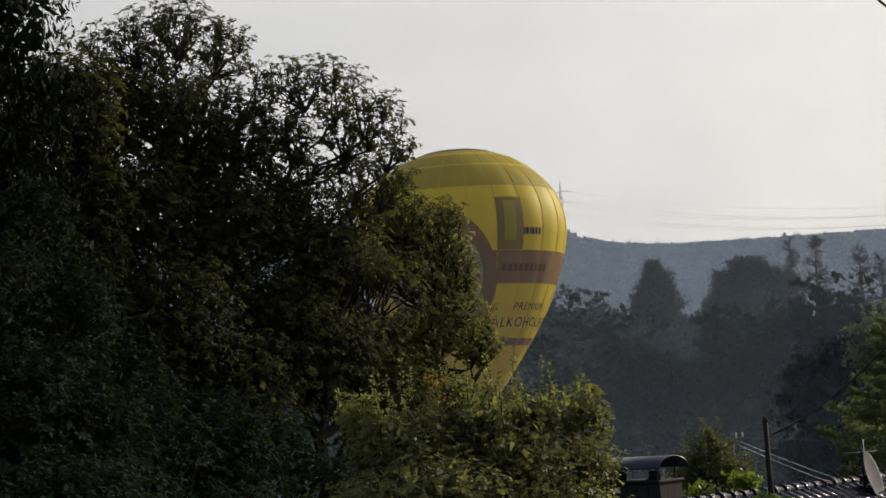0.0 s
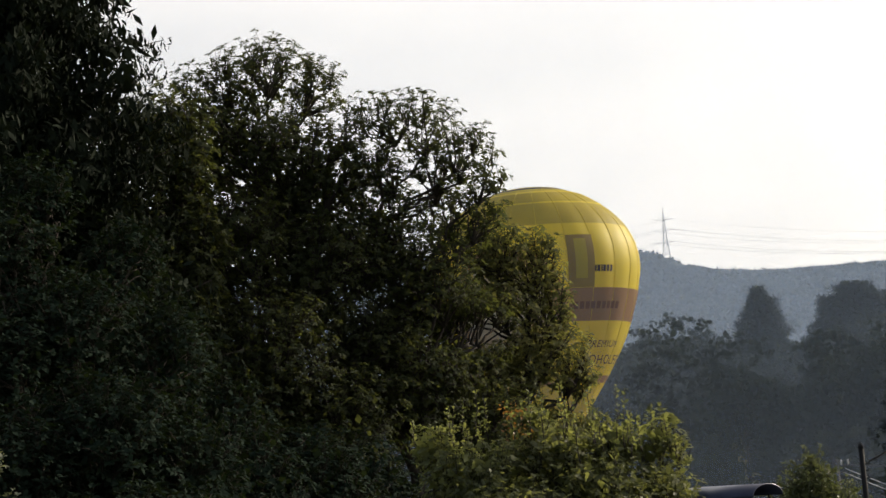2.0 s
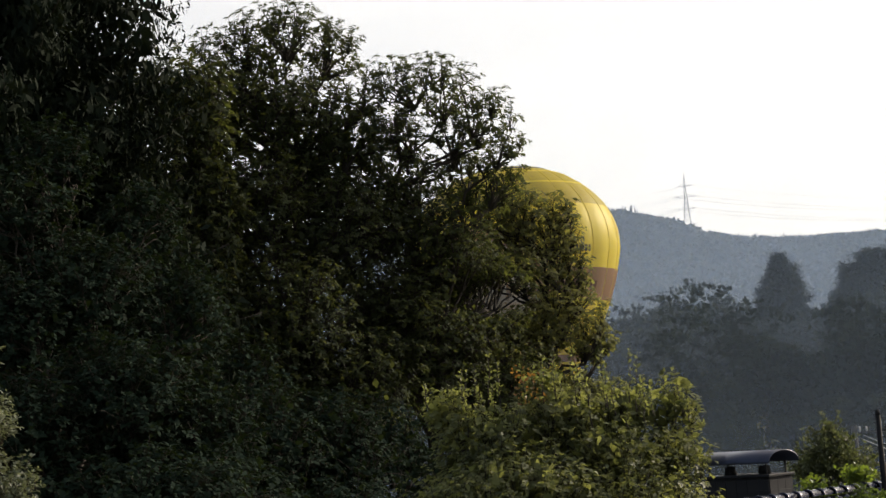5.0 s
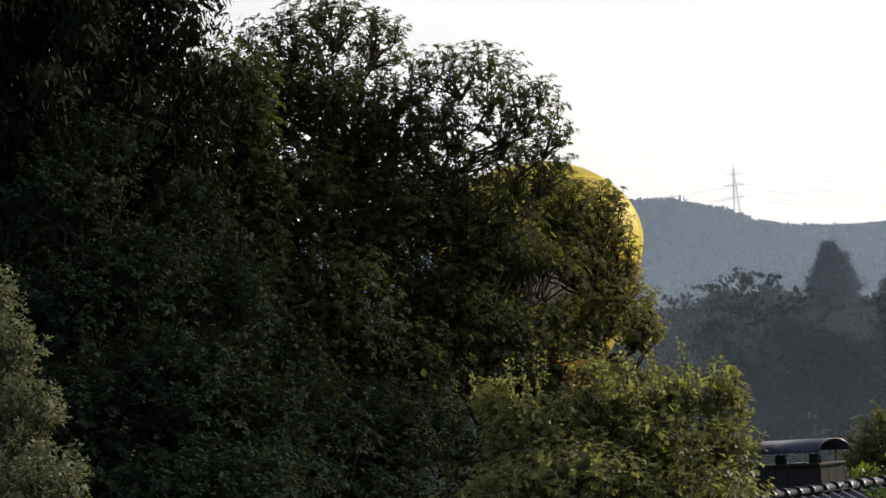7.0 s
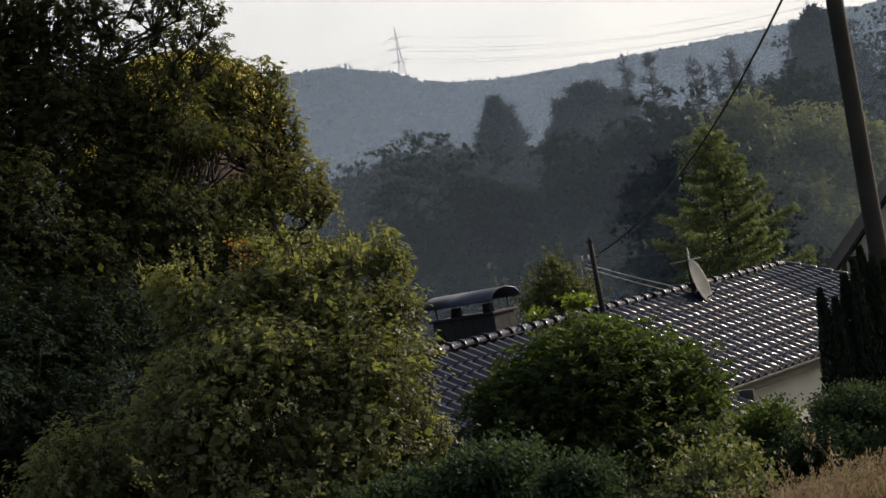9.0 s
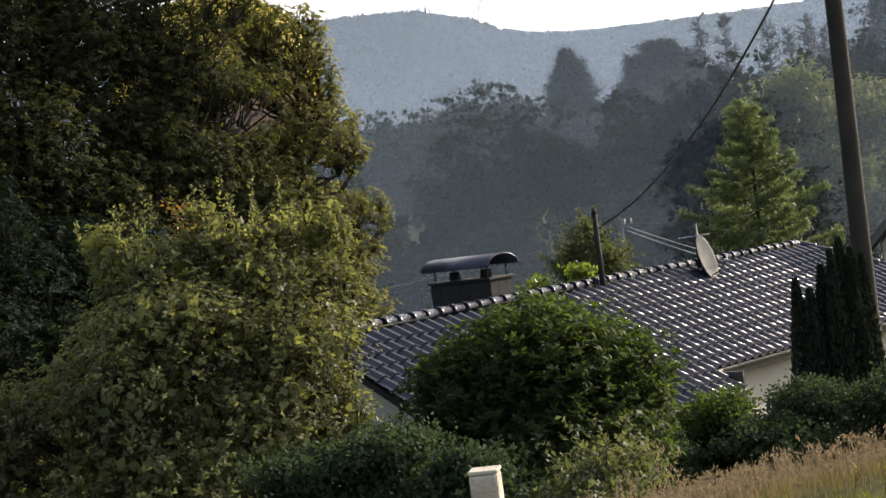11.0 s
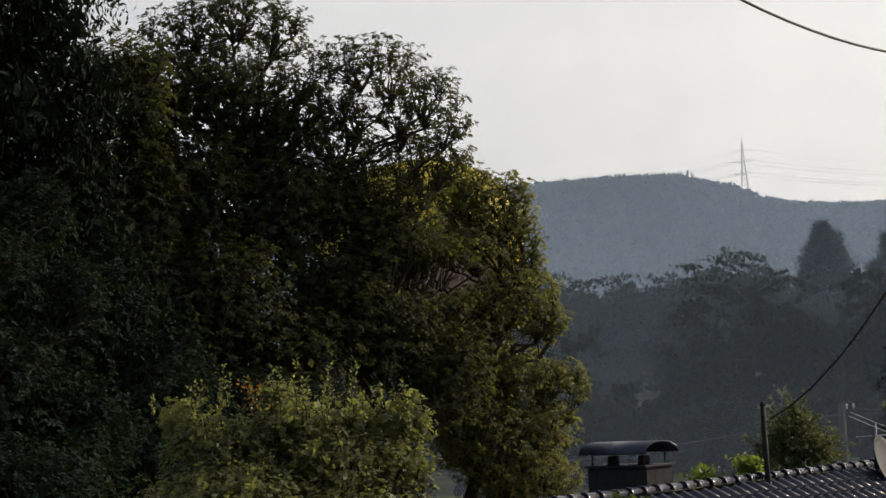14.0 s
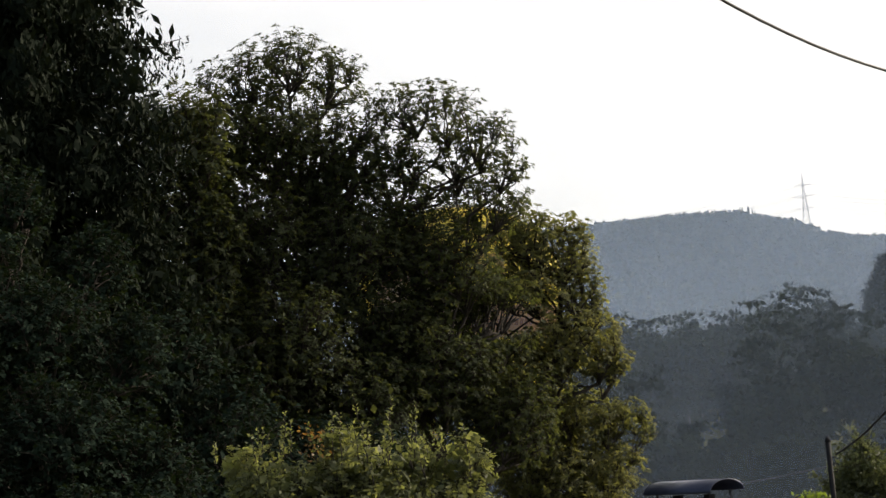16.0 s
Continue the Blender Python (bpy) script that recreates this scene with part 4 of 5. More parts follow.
def tile_verts():
    prof = [(-0.155, 0.03), (-0.125, 0.01), (-0.08, 0.0), (-0.035, 0.012), (0.0, 0.04), (0.04, 0.07), (0.08, 0.076), (0.12, 0.06), (0.15, 0.03)]
    v = []
    for y, dz in ((0.03, 0.0), (-TL - 0.035, 0.034)):
        v += [(x, y, z + dz) for x, z in prof]
    v += [(x, -TL - 0.035, z + 0.034 - 0.036) for x, z in prof]
    n = len(prof)
    f = [(i, n + i, n + i + 1, i + 1) for i in range(n - 1)] + [(n + i, 2 * n + i, 2 * n + i + 1, n + i + 1) for i in range(n - 1)]
    return np.array(v), f


TV, TF = tile_verts()
tile_mesh = mesh_from("tile", TV, TF, M_TILE, False)
tile_mesh.polygons.foreach_set("use_smooth", [i < 8 for i in range(len(TF))])


def tile_spots():
    """Tile origins (x, distance down the slope) over the garden side of the roof."""
    spots = []
    for i in range(int((RIDGE_LEN + HIP) / TW) + 1):
        x = 0.15 + i * TW
        end = (FRONT_A if x < NOTCH else FRONT_B) / math.cos(SLOPE)
        start = 0.1
        if x > RIDGE_LEN:
            start = (x - RIDGE_LEN) / HIP * FRONT_B / math.cos(SLOPE) + 0.05
        r = 0
        while start < end:
            s = end - (r + 1) * TL
            if s < start - 0.12:
                break
            spots.append((x + rng.normal(0, 0.003), s, rng.normal(0, 0.4)))
            r += 1
    return spots


TILE_TURN = Matrix.Rotation(SLOPE, 4, "X")
# part space: y up the slope; the slope falls towards -y
spots = tile_spots()
spots.sort(key=lambda s: abs(s[0] - 10.2))
for x, s, tilt in spots[:300]:
    ob = new("tile", tile_mesh)
    ob.parent = roof
    ob.matrix_basis = Matrix.Translation((x, -s * math.cos(SLOPE), RIDGE_Z - s * math.sin(SLOPE) - 0.05)) @ TILE_TURN @ Matrix.Rotation(radians(tilt), 4, "Z")
rest_v, rest_f = [], []
for x, s, tilt in spots[300:]:
    m = np.array(Matrix.Translation((x, -s * math.cos(SLOPE), RIDGE_Z - s * math.sin(SLOPE) - 0.05)) @ TILE_TURN @ Matrix.Rotation(radians(tilt), 4, "Z"))
    k = sum(map(len, rest_v))
    rest_v.append(TV @ m[:3, :3].T + m[:3, 3])
    rest_f += [tuple(i + k for i in f) for f in TF]
tagged(child("tile_field", mesh_from("tile_field", np.concatenate(rest_v), rest_f, M_TILES), house), "dark glazed pantiles", kind="stuff")


def cap_mesh():
    """A ridge tile: a tapered half round, open below."""
    v = []
    for x, r in ((-0.03, 0.1), (0.33, 0.125), (0.345, 0.135), (0.385, 0.135)):
        for t in (1.0, 0.85):
            v += [(x, r * t * math.cos(a) * 1.05, r * t * math.sin(a)) for a in np.linspace(0, math.pi, 9)]
    f = []
    for k in range(3):
        for j in range(8):
            a = k * 18 + j
            f.append((a, a + 1, a + 19, a + 18))
    for j in range(8):
        a = 54 + j
        f.append((a, a + 1, a + 10, a + 9))
        f.append((j, j + 9, j + 10, j + 1))
    return mesh_from("ridge_tile", v, f, M_TILE, True)


caps = cap_mesh()
for i in range(44):
    ob = new("ridge_tile", caps)
    ob.parent = roof
    ob.matrix_basis = pose(RIDGE_LEN - i * 0.364, 0, RIDGE_Z - 0.035 + random.uniform(-0.004, 0.004), 0, 0, 180 + random.uniform(-1, 1))
hip_from, hip_to = Vector((RIDGE_LEN + 0.1, 0, RIDGE_Z - 0.05)), Vector((RIDGE_LEN + HIP, -FRONT_B, roof_z(FRONT_B) - 0.02))
hip_way = (hip_to - hip_from)
count = int(hip_way.length / 0.364)
hip_turn = hip_way.to_track_quat("X", "Z").to_matrix().to_4x4()
for i in range(count):
    ob = new("ridge_tile", caps)
    ob.parent = roof
    ob.matrix_basis = Matrix.Translation(hip_from + hip_way * (i / count)) @ hip_turn

# ---- chimney on the far side of the ridge ----
chim = thing("chimney", (-8.6, 27.63, 0.0), "slate-clad chimney with a curved metal rain cap", "chimney", turn=HOUSE_TURN)
CX0, CX1, CY0, CY1 = 5.5, 6.2, 0.6, 2.1
bm = bmesh.new()
box(bm, CX0, CY0, 3.2, CX1, CY1, 4.86, 0.008)
part("shaft", bm, M_SLATE, chim, "dark slate-clad stack")
plate_mesh = bpy.data.meshes.new("slate_plate")
bm = bmesh.new()
box(bm, -0.145, -0.006, -0.1, 0.145, 0.006, 0.1)
bm.to_mesh(plate_mesh)
bm.free()
plate_mesh.materials.append(material("slate_plate", (0.012, 0.012, 0.015), (0.025, 0.024, 0.027), rough=0.6, scale=3, fine=40, bump=0.2, vary="object"))
for row in range(5):
    z = 3.95 + row * 0.19
    for side, a0, a1 in (("front", CX0, CX1), ("left", CY0, CY1)):
        n = int((a1 - a0) / 0.3) + 1
        step = (a1 - a0) / n
        for i in range(n):
            ob = new("slate_plate", plate_mesh)
            ob.parent = chim
            a = a0 + (i + 0.5) * step
            ob.matrix_basis = pose(a, CY0 - 0.012, z, 3, 0, 0) if side == "front" else pose(CX0 - 0.012, a, z, 3, 0, -90)
            ob.scale = (step / 0.3, 1, 1)
bm = bmesh.new()
box(bm, CX0 - 0.05, CY0 - 0.05, 4.862, CX1 + 0.05, CY1 + 0.05, 4.91, 0.01)
part("crown_plate", bm, M_SLATE, chim, "dark crown plate")
for y in (CY0 + 0.35, CY1 - 0.35):
    bm = bmesh.new()
    bmesh.ops.create_cone(bm, cap_ends=True, segments=16, radius1=0.12, radius2=0.1, depth=0.16, matrix=Matrix.Translation(((CX0 + CX1) / 2, y, 4.99)))
    part("flue", bm, M_DARK, chim, smooth=True)
for sx in (CX0 + 0.06, CX1 - 0.06):
    for sy in (CY0 + 0.08, CY1 - 0.08):
        bm = bmesh.new()
        box(bm, sx - 0.012, sy - 0.012, 4.91, sx + 0.012, sy + 0.012, 5.14)
        part("cap_strut", bm, M_DARK, chim)
arc = [( (CX0 + CX1) / 2 + 0.46 * math.cos(a), 5.13 + 0.22 * math.sin(a)) for a in np.linspace(math.pi, 0, 17)]
v, f = [], []
for y in (CY0 - 0.12, CY1 + 0.12):
    v += [(x, y, z) for x, z in arc] + [(x * 0.985 + (CX0 + CX1) / 2 * 0.015, y, z - 0.014) for x, z in arc]
k = len(arc)
for i in range(k - 1):
    f += [(i, i + 1, 2 * k + i + 1, 2 * k + i), (k + i, 3 * k + i, 3 * k + i + 1, k + i + 1), (i, k + i, k + i + 1, i + 1), (2 * k + i, 2 * k + i + 1, 3 * k + i + 1, 3 * k + i)]
f += [(0, 2 * k, 3 * k, k), (k - 1, 2 * k - 1, 4 * k - 1, 3 * k - 1)]
child("rain_cap", mesh_from("rain_cap", v, f, M_COPPER, True), chim, "curved dark blue-grey sheet metal cap")

# ---- service mast, dish and aerial on the roof ----
def on_house(x, f, z):
    return (house.matrix_basis @ Vector((x, -f, z)))


mp = Vector((-4.24, 34.44, 0))
mast = thing("service_mast", (mp.x, mp.y, 4.0), "dark steel service mast rising from the roof tiles", "mast")
child("pole", tubes("pole", [([(0, 0, -0.35), (0, 0, 1.86)], [0.055, 0.05])], M_DARK, 12), mast)
bm = bmesh.new()
bmesh.ops.create_cone(bm, cap_ends=True, segments=14, radius1=0.16, radius2=0.06, depth=0.2, matrix=Matrix.Translation((0, 0, 0.06)))
part("flashing", bm, M_ZINC, mast, "zinc roof flashing", True)
bm = bmesh.new()
bmesh.ops.create_cone(bm, cap_ends=True, segments=12, radius1=0.065, radius2=0.03, depth=0.1, matrix=Matrix.Translation((0, 0, 1.9)))
part("mast_cap", bm, M_DARK, mast, smooth=True)
for dz, dx in ((1.55, 0.12), (1.42, 0.1), (1.28, 0.13)):
    child("insulator", tubes("insulator", [([(0.04, 0, dz), (dx, 0, dz), (dx, 0, dz + 0.07)], [0.012, 0.014, 0.022])], M_DARK, 8), mast)
child("stay", tubes("stay", [([(0.0, 0, 0.5), (0.22, -0.05, 0.0), (0.24, -0.05, -0.1)], 0.01)], M_ZINC, 5), mast)

DISH = Vector((-2.3, 37.05, 4.22))
dish = thing("satellite_dish", tuple(DISH), "grey satellite dish on a roof mast", "satellite dish", turn=0)
bm = bmesh.new()
rows = []
for i in range(8):
    r = 0.47 * i / 7
    rows.append([bm.verts.new((r * math.cos(a), r * 1.08 * math.sin(a), 0.34 * r * r)) for a in np.linspace(0, 2 * math.pi, 32, endpoint=False)])
for i in range(7):
    for j in range(32):
        q = (j + 1) % 32
        bm.faces.new((rows[i][j], rows[i][q], rows[i + 1][q], rows[i + 1][j]))
bmesh.ops.remove_doubles(bm, verts=bm.verts, dist=1e-5)
bmesh.ops.solidify(bm, geom=bm.faces[:], thickness=0.012)
reflector = part("reflector", bm, M_DISH, dish, "grey enamelled reflector", True)
reflector.matrix_basis = Matrix.Translation((0.03, 0.0, 0.36)) @ Vector((0.92, -0.3, 0.26)).to_track_quat("Z", "Y").to_matrix().to_4x4()
child("mast", tubes("mast", [([(-0.1, 0.02, -0.9), (-0.1, 0.02, 0.95)], [0.024, 0.02])], M_DARK, 8), dish)
child("feed_arm", tubes("feed_arm", [([(0.05, -0.02, -0.05), (0.3, -0.12, 0.06), (0.48, -0.2, 0.26)], 0.014)], M_DARK, 6), dish)
bm = bmesh.new()
bmesh.ops.create_cone(bm, cap_ends=True, segments=12, radius1=0.035, radius2=0.045, depth=0.12, matrix=Matrix.Translation((0.47, -0.2, 0.28)) @ Matrix.Rotation(1.2, 4, "Y"))
part("feed_horn", bm, M_ZINC, dish, "pale feed horn", True)
bm = bmesh.new()
box(bm, -0.13, -0.05, 0.2, -0.02, 0.07, 0.38, 0.01)
part("bracket", bm, M_DARK, dish)
aerial = thing("roof_aerial", (-2.35, 37.15, 5.0), "slim television aerial with a short crossbar", "aerial")
child("pole", tubes("pole", [([(0, 0, -1.3), (0, 0, 0.35)], 0.013)], M_ZINC, 6), aerial)
child("boom", tubes("boom", [([(-0.42, 0.05, 0.07), (0.25, -0.03, 0.09)], 0.014)], M_ZINC, 6), aerial)
for k in range(5):
    x = -0.4 + 0.14 * k
    child("element", tubes("element", [([(x, -0.16, 0.08), (x, 0.2, 0.08)], 0.006)], M_ZINC, 5), aerial)

# ---- poles and wires ----
PX, PY = 0.24, 26.03
pole = thing("utility_pole", (PX, PY, ground_at(PX, PY)), "tall dark tarred wooden utility pole", "utility pole")
PH = 11.4 - ground_at(PX, PY)
child("shaft", tubes("shaft", [(bend((0, 0, -0.5), (0.12, -0.1, PH), 0, 0.004, 9), np.linspace(0.165, 0.115, 9))], M_POLE, 14), pole)
for side, z in ((1, PH - 0.62), (1, PH - 0.8), (-1, PH - 1.45)):
    lx, ly = 0.12 * z / PH, -0.1 * z / PH
    child("hook", tubes("hook", [([(lx + 0.08 * side, ly, z), (lx + 0.2 * side, ly, z), (lx + 0.22 * side, ly, z + 0.08)], 0.014)], M_DARK, 6), pole)
    bm = bmesh.new()
    bmesh.ops.create_cone(bm, cap_ends=True, segments=12, radius1=0.045, radius2=0.03, depth=0.1, matrix=Matrix.Translation((lx + 0.22 * side, ly, z + 0.1)))
    part("insulator", bm, M_CERAMIC, pole, "pale ceramic insulator", True)
fp = (-7.0, 80.5, 5.0)
far_pole = thing("utility_pole", (fp[0], fp[1], ground_at(fp[0], fp[1])), "weathered wooden pole with a small crossarm behind the house", "utility pole")
FH = 5.05 - ground_at(fp[0], fp[1])
child("shaft", tubes("shaft", [([(0, 0, -0.5), (0, 0, FH)], [0.19, 0.15])], M_POLE, 10), far_pole)
child("crossarm", tubes("crossarm", [([(-0.1, 0, FH - 0.35), (0.62, 0, FH - 0.3)], 0.05)], M_POLE, 6), far_pole)
for dx in (0.25, 0.55):
    child("insulator", tubes("insulator", [([(dx, 0, FH - 0.3), (dx, 0, FH - 0.05)], 0.045)], M_CERAMIC, 8), far_pole)


def wire(a, b, sag, r, label, name="overhead_wire", mat=None):
    a, b = np.array(a, float), np.array(b, float)
    ob = new(name, tubes(name, [(bend(a, b, sag, 0, 24), r)], mat or M_CABLE, 6))
    tagged(ob, label, "wire", "overhead wires")


mast_hook = (-4.11, 34.44, 5.6)
wire((0.16, PY, 9.75), mast_hook, 0.6, 0.02, "black twisted service cable from the pole to the roof mast")
wire((0.33, 25.95, 10.7), (-4.52, 14.46, 12.31), 0.9, 0.017, "bare wire rising from the utility pole")
wire((PX + 0.28, PY, 10.55), (9.0, 61.9, 8.7), 0.8, 0.014, "black wire leaving the utility pole")
FZ = 4.75
wire((fp[0] + 0.55, fp[1], FZ), (6.0, 84.5, 4.2), 0.25, 0.04, "thin black wire beyond the far pole")
wire((fp[0] + 0.3, fp[1], FZ - 0.3), (-0.6, 83.5, 1.5), 0.1, 0.02, "pale thin wire sloping from the far pole", mat=M_ZINC)
wire((fp[0] + 0.4, fp[1], FZ - 0.15), (-0.5, 83.5, 1.8), 0.1, 0.02, "pale thin wire sloping from the far pole", mat=M_ZINC)
wire((fp[0] - 0.1, fp[1], FZ - 0.2), (-32.0, 78.0, 2.6), 0.5, 0.04, "thin black wire running behind the chimney")

# ---- white house beyond the garden ----
wh = thing("white_house", (8.5, 62.5, ground_at(8.5, 62.5)), "white gabled house with a dark overhanging roof", "house", turn=-4)
GZ = ground_at(8.5, 62.5)
bm = bmesh.new()
pts = [(-5.2, -0.5), (5.2, -0.5), (5.2, 3.0), (0, 8.46), (-5.2, 3.0)]
a = [bm.verts.new((x, 0, z)) for x, z in pts]
b = [bm.verts.new((x, 8, z)) for x, z in pts]
bm.faces.new(a)
bm.faces.new(b[::-1])
for i in range(5):
    bm.faces.new((a[i], b[i], b[(i + 1) % 5], a[(i + 1) % 5]))
bmesh.ops.recalc_face_normals(bm, faces=bm.faces)
part("wall", bm, M_WALL, wh, "white rendered gable")
for s in (-1, 1):
    slab("roof", [(0, -0.6, 8.75), (s * 5.95, -0.6, 2.5), (s * 5.95, 8.5, 2.5), (0, 8.5, 8.75)], 0.16, M_DARK, wh, "dark roof with broad verge")
win = child("window", mesh_from("window", [(-3.3, -0.03, 1.3), (-2.3, -0.03, 1.3), (-2.3, -0.03, 2.5), (-3.3, -0.03, 2.5)], [(0, 1, 2, 3)], material("pane", (0.05, 0.055, 0.06), rough=0.08, spec=0.6, bump=0)), wh)
for x0, z0, x1, z1 in ((-3.38, 1.22, -3.3, 2.58), (-2.3, 1.22, -2.22, 2.58), (-3.3, 2.5, -2.3, 2.58), (-3.3, 1.22, -2.3, 1.3)):
    bm = bmesh.new()
    box(bm, x0, -0.06, z0, x1, 0.0, z1)
    part("frame", bm, M_DARK, win)

# ---- fence post and grass ----
post = thing("fence_post", (-1.881, 3.16, ground_at(-1.9, 3.17)), "short white-painted wooden fence post, paint flaking", "fence post")
bm = bmesh.new()
ph = 5.684 - ground_at(-1.9, 3.17)
box(bm, -0.028, -0.028, -0.3, 0.028, 0.028, ph, 0.006)
part("shaft", bm, M_POST, post)
bm = bmesh.new()
box(bm, -0.0295, -0.0295, ph + 0.0005, 0.0295, 0.0295, ph + 0.008, 0.003)
part("post_cap", bm, M_POST, post, "pale cap")


def blades(name, n, area, height, width, mat, label, heads=0.0, lean=0.25):
    x0, y0, x1, y1 = area
    x, y = rng.uniform(x0, x1, n), rng.uniform(y0, y1, n)
    keep = np.sin(x * 1.7) * np.cos(y * 1.3 + x * 0.6) + rng.normal(0, 0.7, n) > -0.5
    x, y = x[keep], y[keep]
    n = len(x)
    z = rise(x, y)
    h = height * rng.uniform(0.45, 1.15, n) * (0.8 + 0.35 * np.sin(x * 2.1 + y)) * np.clip(1.0 + 0.4 * (x + 0.9), 0.55, 1.5)
    a = rng.uniform(0, np.pi, n)
    side = np.stack([np.cos(a), np.sin(a), 0 * a], 1) * width / 2
    off = rng.normal(0, lean, (n, 2)) * h[:, None]
    foot = np.stack([x, y, z], 1)
    mid = foot + np.stack([off[:, 0] * 0.3, off[:, 1] * 0.3, h * 0.6], 1)
    tip = foot + np.stack([off[:, 0], off[:, 1], h], 1)
    q1 = np.stack([foot - side, foot + side, mid + side * 0.7, mid - side * 0.7], 1)
    q2 = np.stack([mid - side * 0.7, mid + side * 0.7, tip + side * 0.15, tip - side * 0.15], 1)
    quads = [q1, q2]
    if heads:
        k = rng.choice(n, int(n * heads), replace=False)
        for s in range(9):
            c = tip[k] + (mid[k] - tip[k]) * (s * 0.045) + rng.normal(0, 0.012, (len(k), 3))
            quads.append(leaf_quads(c, np.tile((0, 0, 1.0), (len(k), 1)), 0.01, 3.5, -0.2, 0.5))
    tagged(new(name, quads_mesh(name, np.concatenate(quads), mat)), label, "grass", kind="stuff")


blades("dry_grass", 13000, (-2.3, 10.0, 3.5, 13.2), 0.27, 0.005, M_GRASS, "tall dry seeding meadow grass", 0.3)
blades("green_grass", 15000, (-3.0, 10.1, 3.5, 13.5), 0.12, 0.007, M_LAWN, "green undergrowth of the meadow")
blades("dry_stalks", 1400, (-5.0, 9.4, -1.9, 11.2), 0.72, 0.006, M_GRASS, "loose dry stalks along the slope", 0.6)
blades("lawn", 42000, (-2.5, 6.5, 3.0, 9.95), 0.05, 0.008, M_LAWN, "short mown yellow-green lawn")

# ---- woods, hill, pylons ----
def woods():
    """Wooded valley side, seen as one mass: many crowns of leaf clumps."""
    quads, paths = [], []
    spots = []
    for i in range(230):
        y = rng.uniform(125, 285)
        spots.append((rng.uniform(-0.42, 0.25) * y, y, rng.uniform(9, 15)))
    for i in range(70):
        y = rng.uniform(88, 126)
        spots.append((rng.uniform(-0.4, 0.22) * y, y, rng.uniform(3, 6.5)))
    spots += [(-46.1, 194.9, 12.5), (-42, 190, 13), (-39.6, 186.1, 12.2), (-37.1, 196.9, 13.5), (-35.9, 228.9, 15.5), (-40, 228, 15), (-33, 231, 15.2), (-30.9, 239.3, 12.6), (-18.4, 272.7, 13.0), (-23, 262, 11)]
    for i in range(26):
        y = rng.uniform(205, 270)
        spots.append((y * rng.uniform(0.085, 0.2), y, 15 + rng.uniform(0, 9)))
    for x, y, h in spots:
        g = ground_at(x, y)
        limit = (6.3 + y * (0.083 if -50 < x < -28 and y > 180 else 0.073)) - g if x < -12 else (6.3 + y * 0.085) - g
        h = max(5, min(h, limit)) if x / y < 0.07 else h
        if y < 145 and -0.27 < x / y < -0.17:
            h = min(h, 5.0)          # low scrub on the meadow below the balloon
        lobes = [(x + rng.normal(0, h * 0.13), y + rng.normal(0, h * 0.1), g + h * rng.uniform(0.3, 0.9), h * 0.2, h * 0.14) for k in range(9)] + [(x, y, g + h * 0.45, h * 0.3, h * 0.42), (x, y, g + h * 0.15, h * 0.3, h * 0.16)]
        c, w, which, pts, out = crown_points(lobes, 110, 11, h * 0.06, 0.6, 0.45)
        quads.append(leaf_quads(pts, out, 0.5, 1.3, 0.1, 0.8))
        paths.append(([(x, y, g - 0.3), (x, y, g + h * 0.35)], [0.2, 0.1]))
    tagged(new("far_woods", quads_mesh("far_woods", np.concatenate(quads), M_WOODS)), "dark misty woods across the valley", "woods", kind="stuff")
    tagged(new("far_trunks", tubes("far_trunks", paths, M_BARK, 5)), "dim trunks in the woods across the valley", "woods", kind="stuff")


woods()


def far_tree(x, y, top, wide, shape, label):
    g = ground_at(x, y)
    h = top - g
    if shape == "dome":
        lobes = [(x, y, g + h * t, wide * (1.0 - t ** 3) ** 0.7, h * 0.08) for t in np.linspace(0.25, 0.95, 10)]
    else:
        lobes = [(x + wide * u, y, g + h * t, wide * r, h * 0.13) for u, t, r in ((0, 0.88, 0.5), (-0.4, 0.78, 0.5), (0.45, 0.76, 0.5), (0, 0.7, 0.8), (-0.6, 0.6, 0.5), (0.6, 0.58, 0.5), (0, 0.45, 0.9))]
    broad_tree("far_tree", (x, y, g), lobes, label, M_WOODS, 900, 26, 0.26, 0.8, 60, 0.25, core=40, group="trees across the valley")


far_tree(-26.4, 283.0, 30.4, 6.4, "dome", "dark dome-topped conifer across the valley")
far_tree(-10.2, 254.0, 28.0, 7.0, "round", "dark round-topped pine across the valley")
far_tree(24.6, 264.7, 33.6, 5.0, "round", "dark broad tree on the rising slope")


def bare_tree(x, y, top, wide):
    g = ground_at(x, y)
    h = top - g
    tree = thing("dead_tree", (x, y, g), "leafless grey-brown dead larch", "tree", "dead trees across the valley")
    child("trunk", tubes("trunk", [(bend((0, 0, -0.3), (0, 0, h), 0, 0.1, 8), np.linspace(0.36, 0.07, 8))], M_BARK, 7), tree)
    paths = []
    for k in range(70):
        z = h * rng.uniform(0.35, 0.97)
        reach = wide * (1.05 - z / h) * 1.5 * rng.uniform(0.6, 1.1) + 0.4
        a = rng.uniform(0, 2 * np.pi)
        tip = np.array((math.cos(a) * reach, math.sin(a) * reach, z + rng.uniform(-0.1, 0.6) * reach))
        p = bend((0, 0, z), tip, 0, 0.06, 5)
        paths.append((p, np.linspace(0.13, 0.06, 5)))
        for q in range(5):
            s = p[rng.integers(2, 5)]
            paths.append((bend(s, s + rng.normal(0, 0.45, 3) + (0, 0, 0.15), 0, 0.03, 3), [0.07, 0.06, 0.05]))
    child("branchwork", tubes("branchwork", paths, M_BARK, 4), tree)


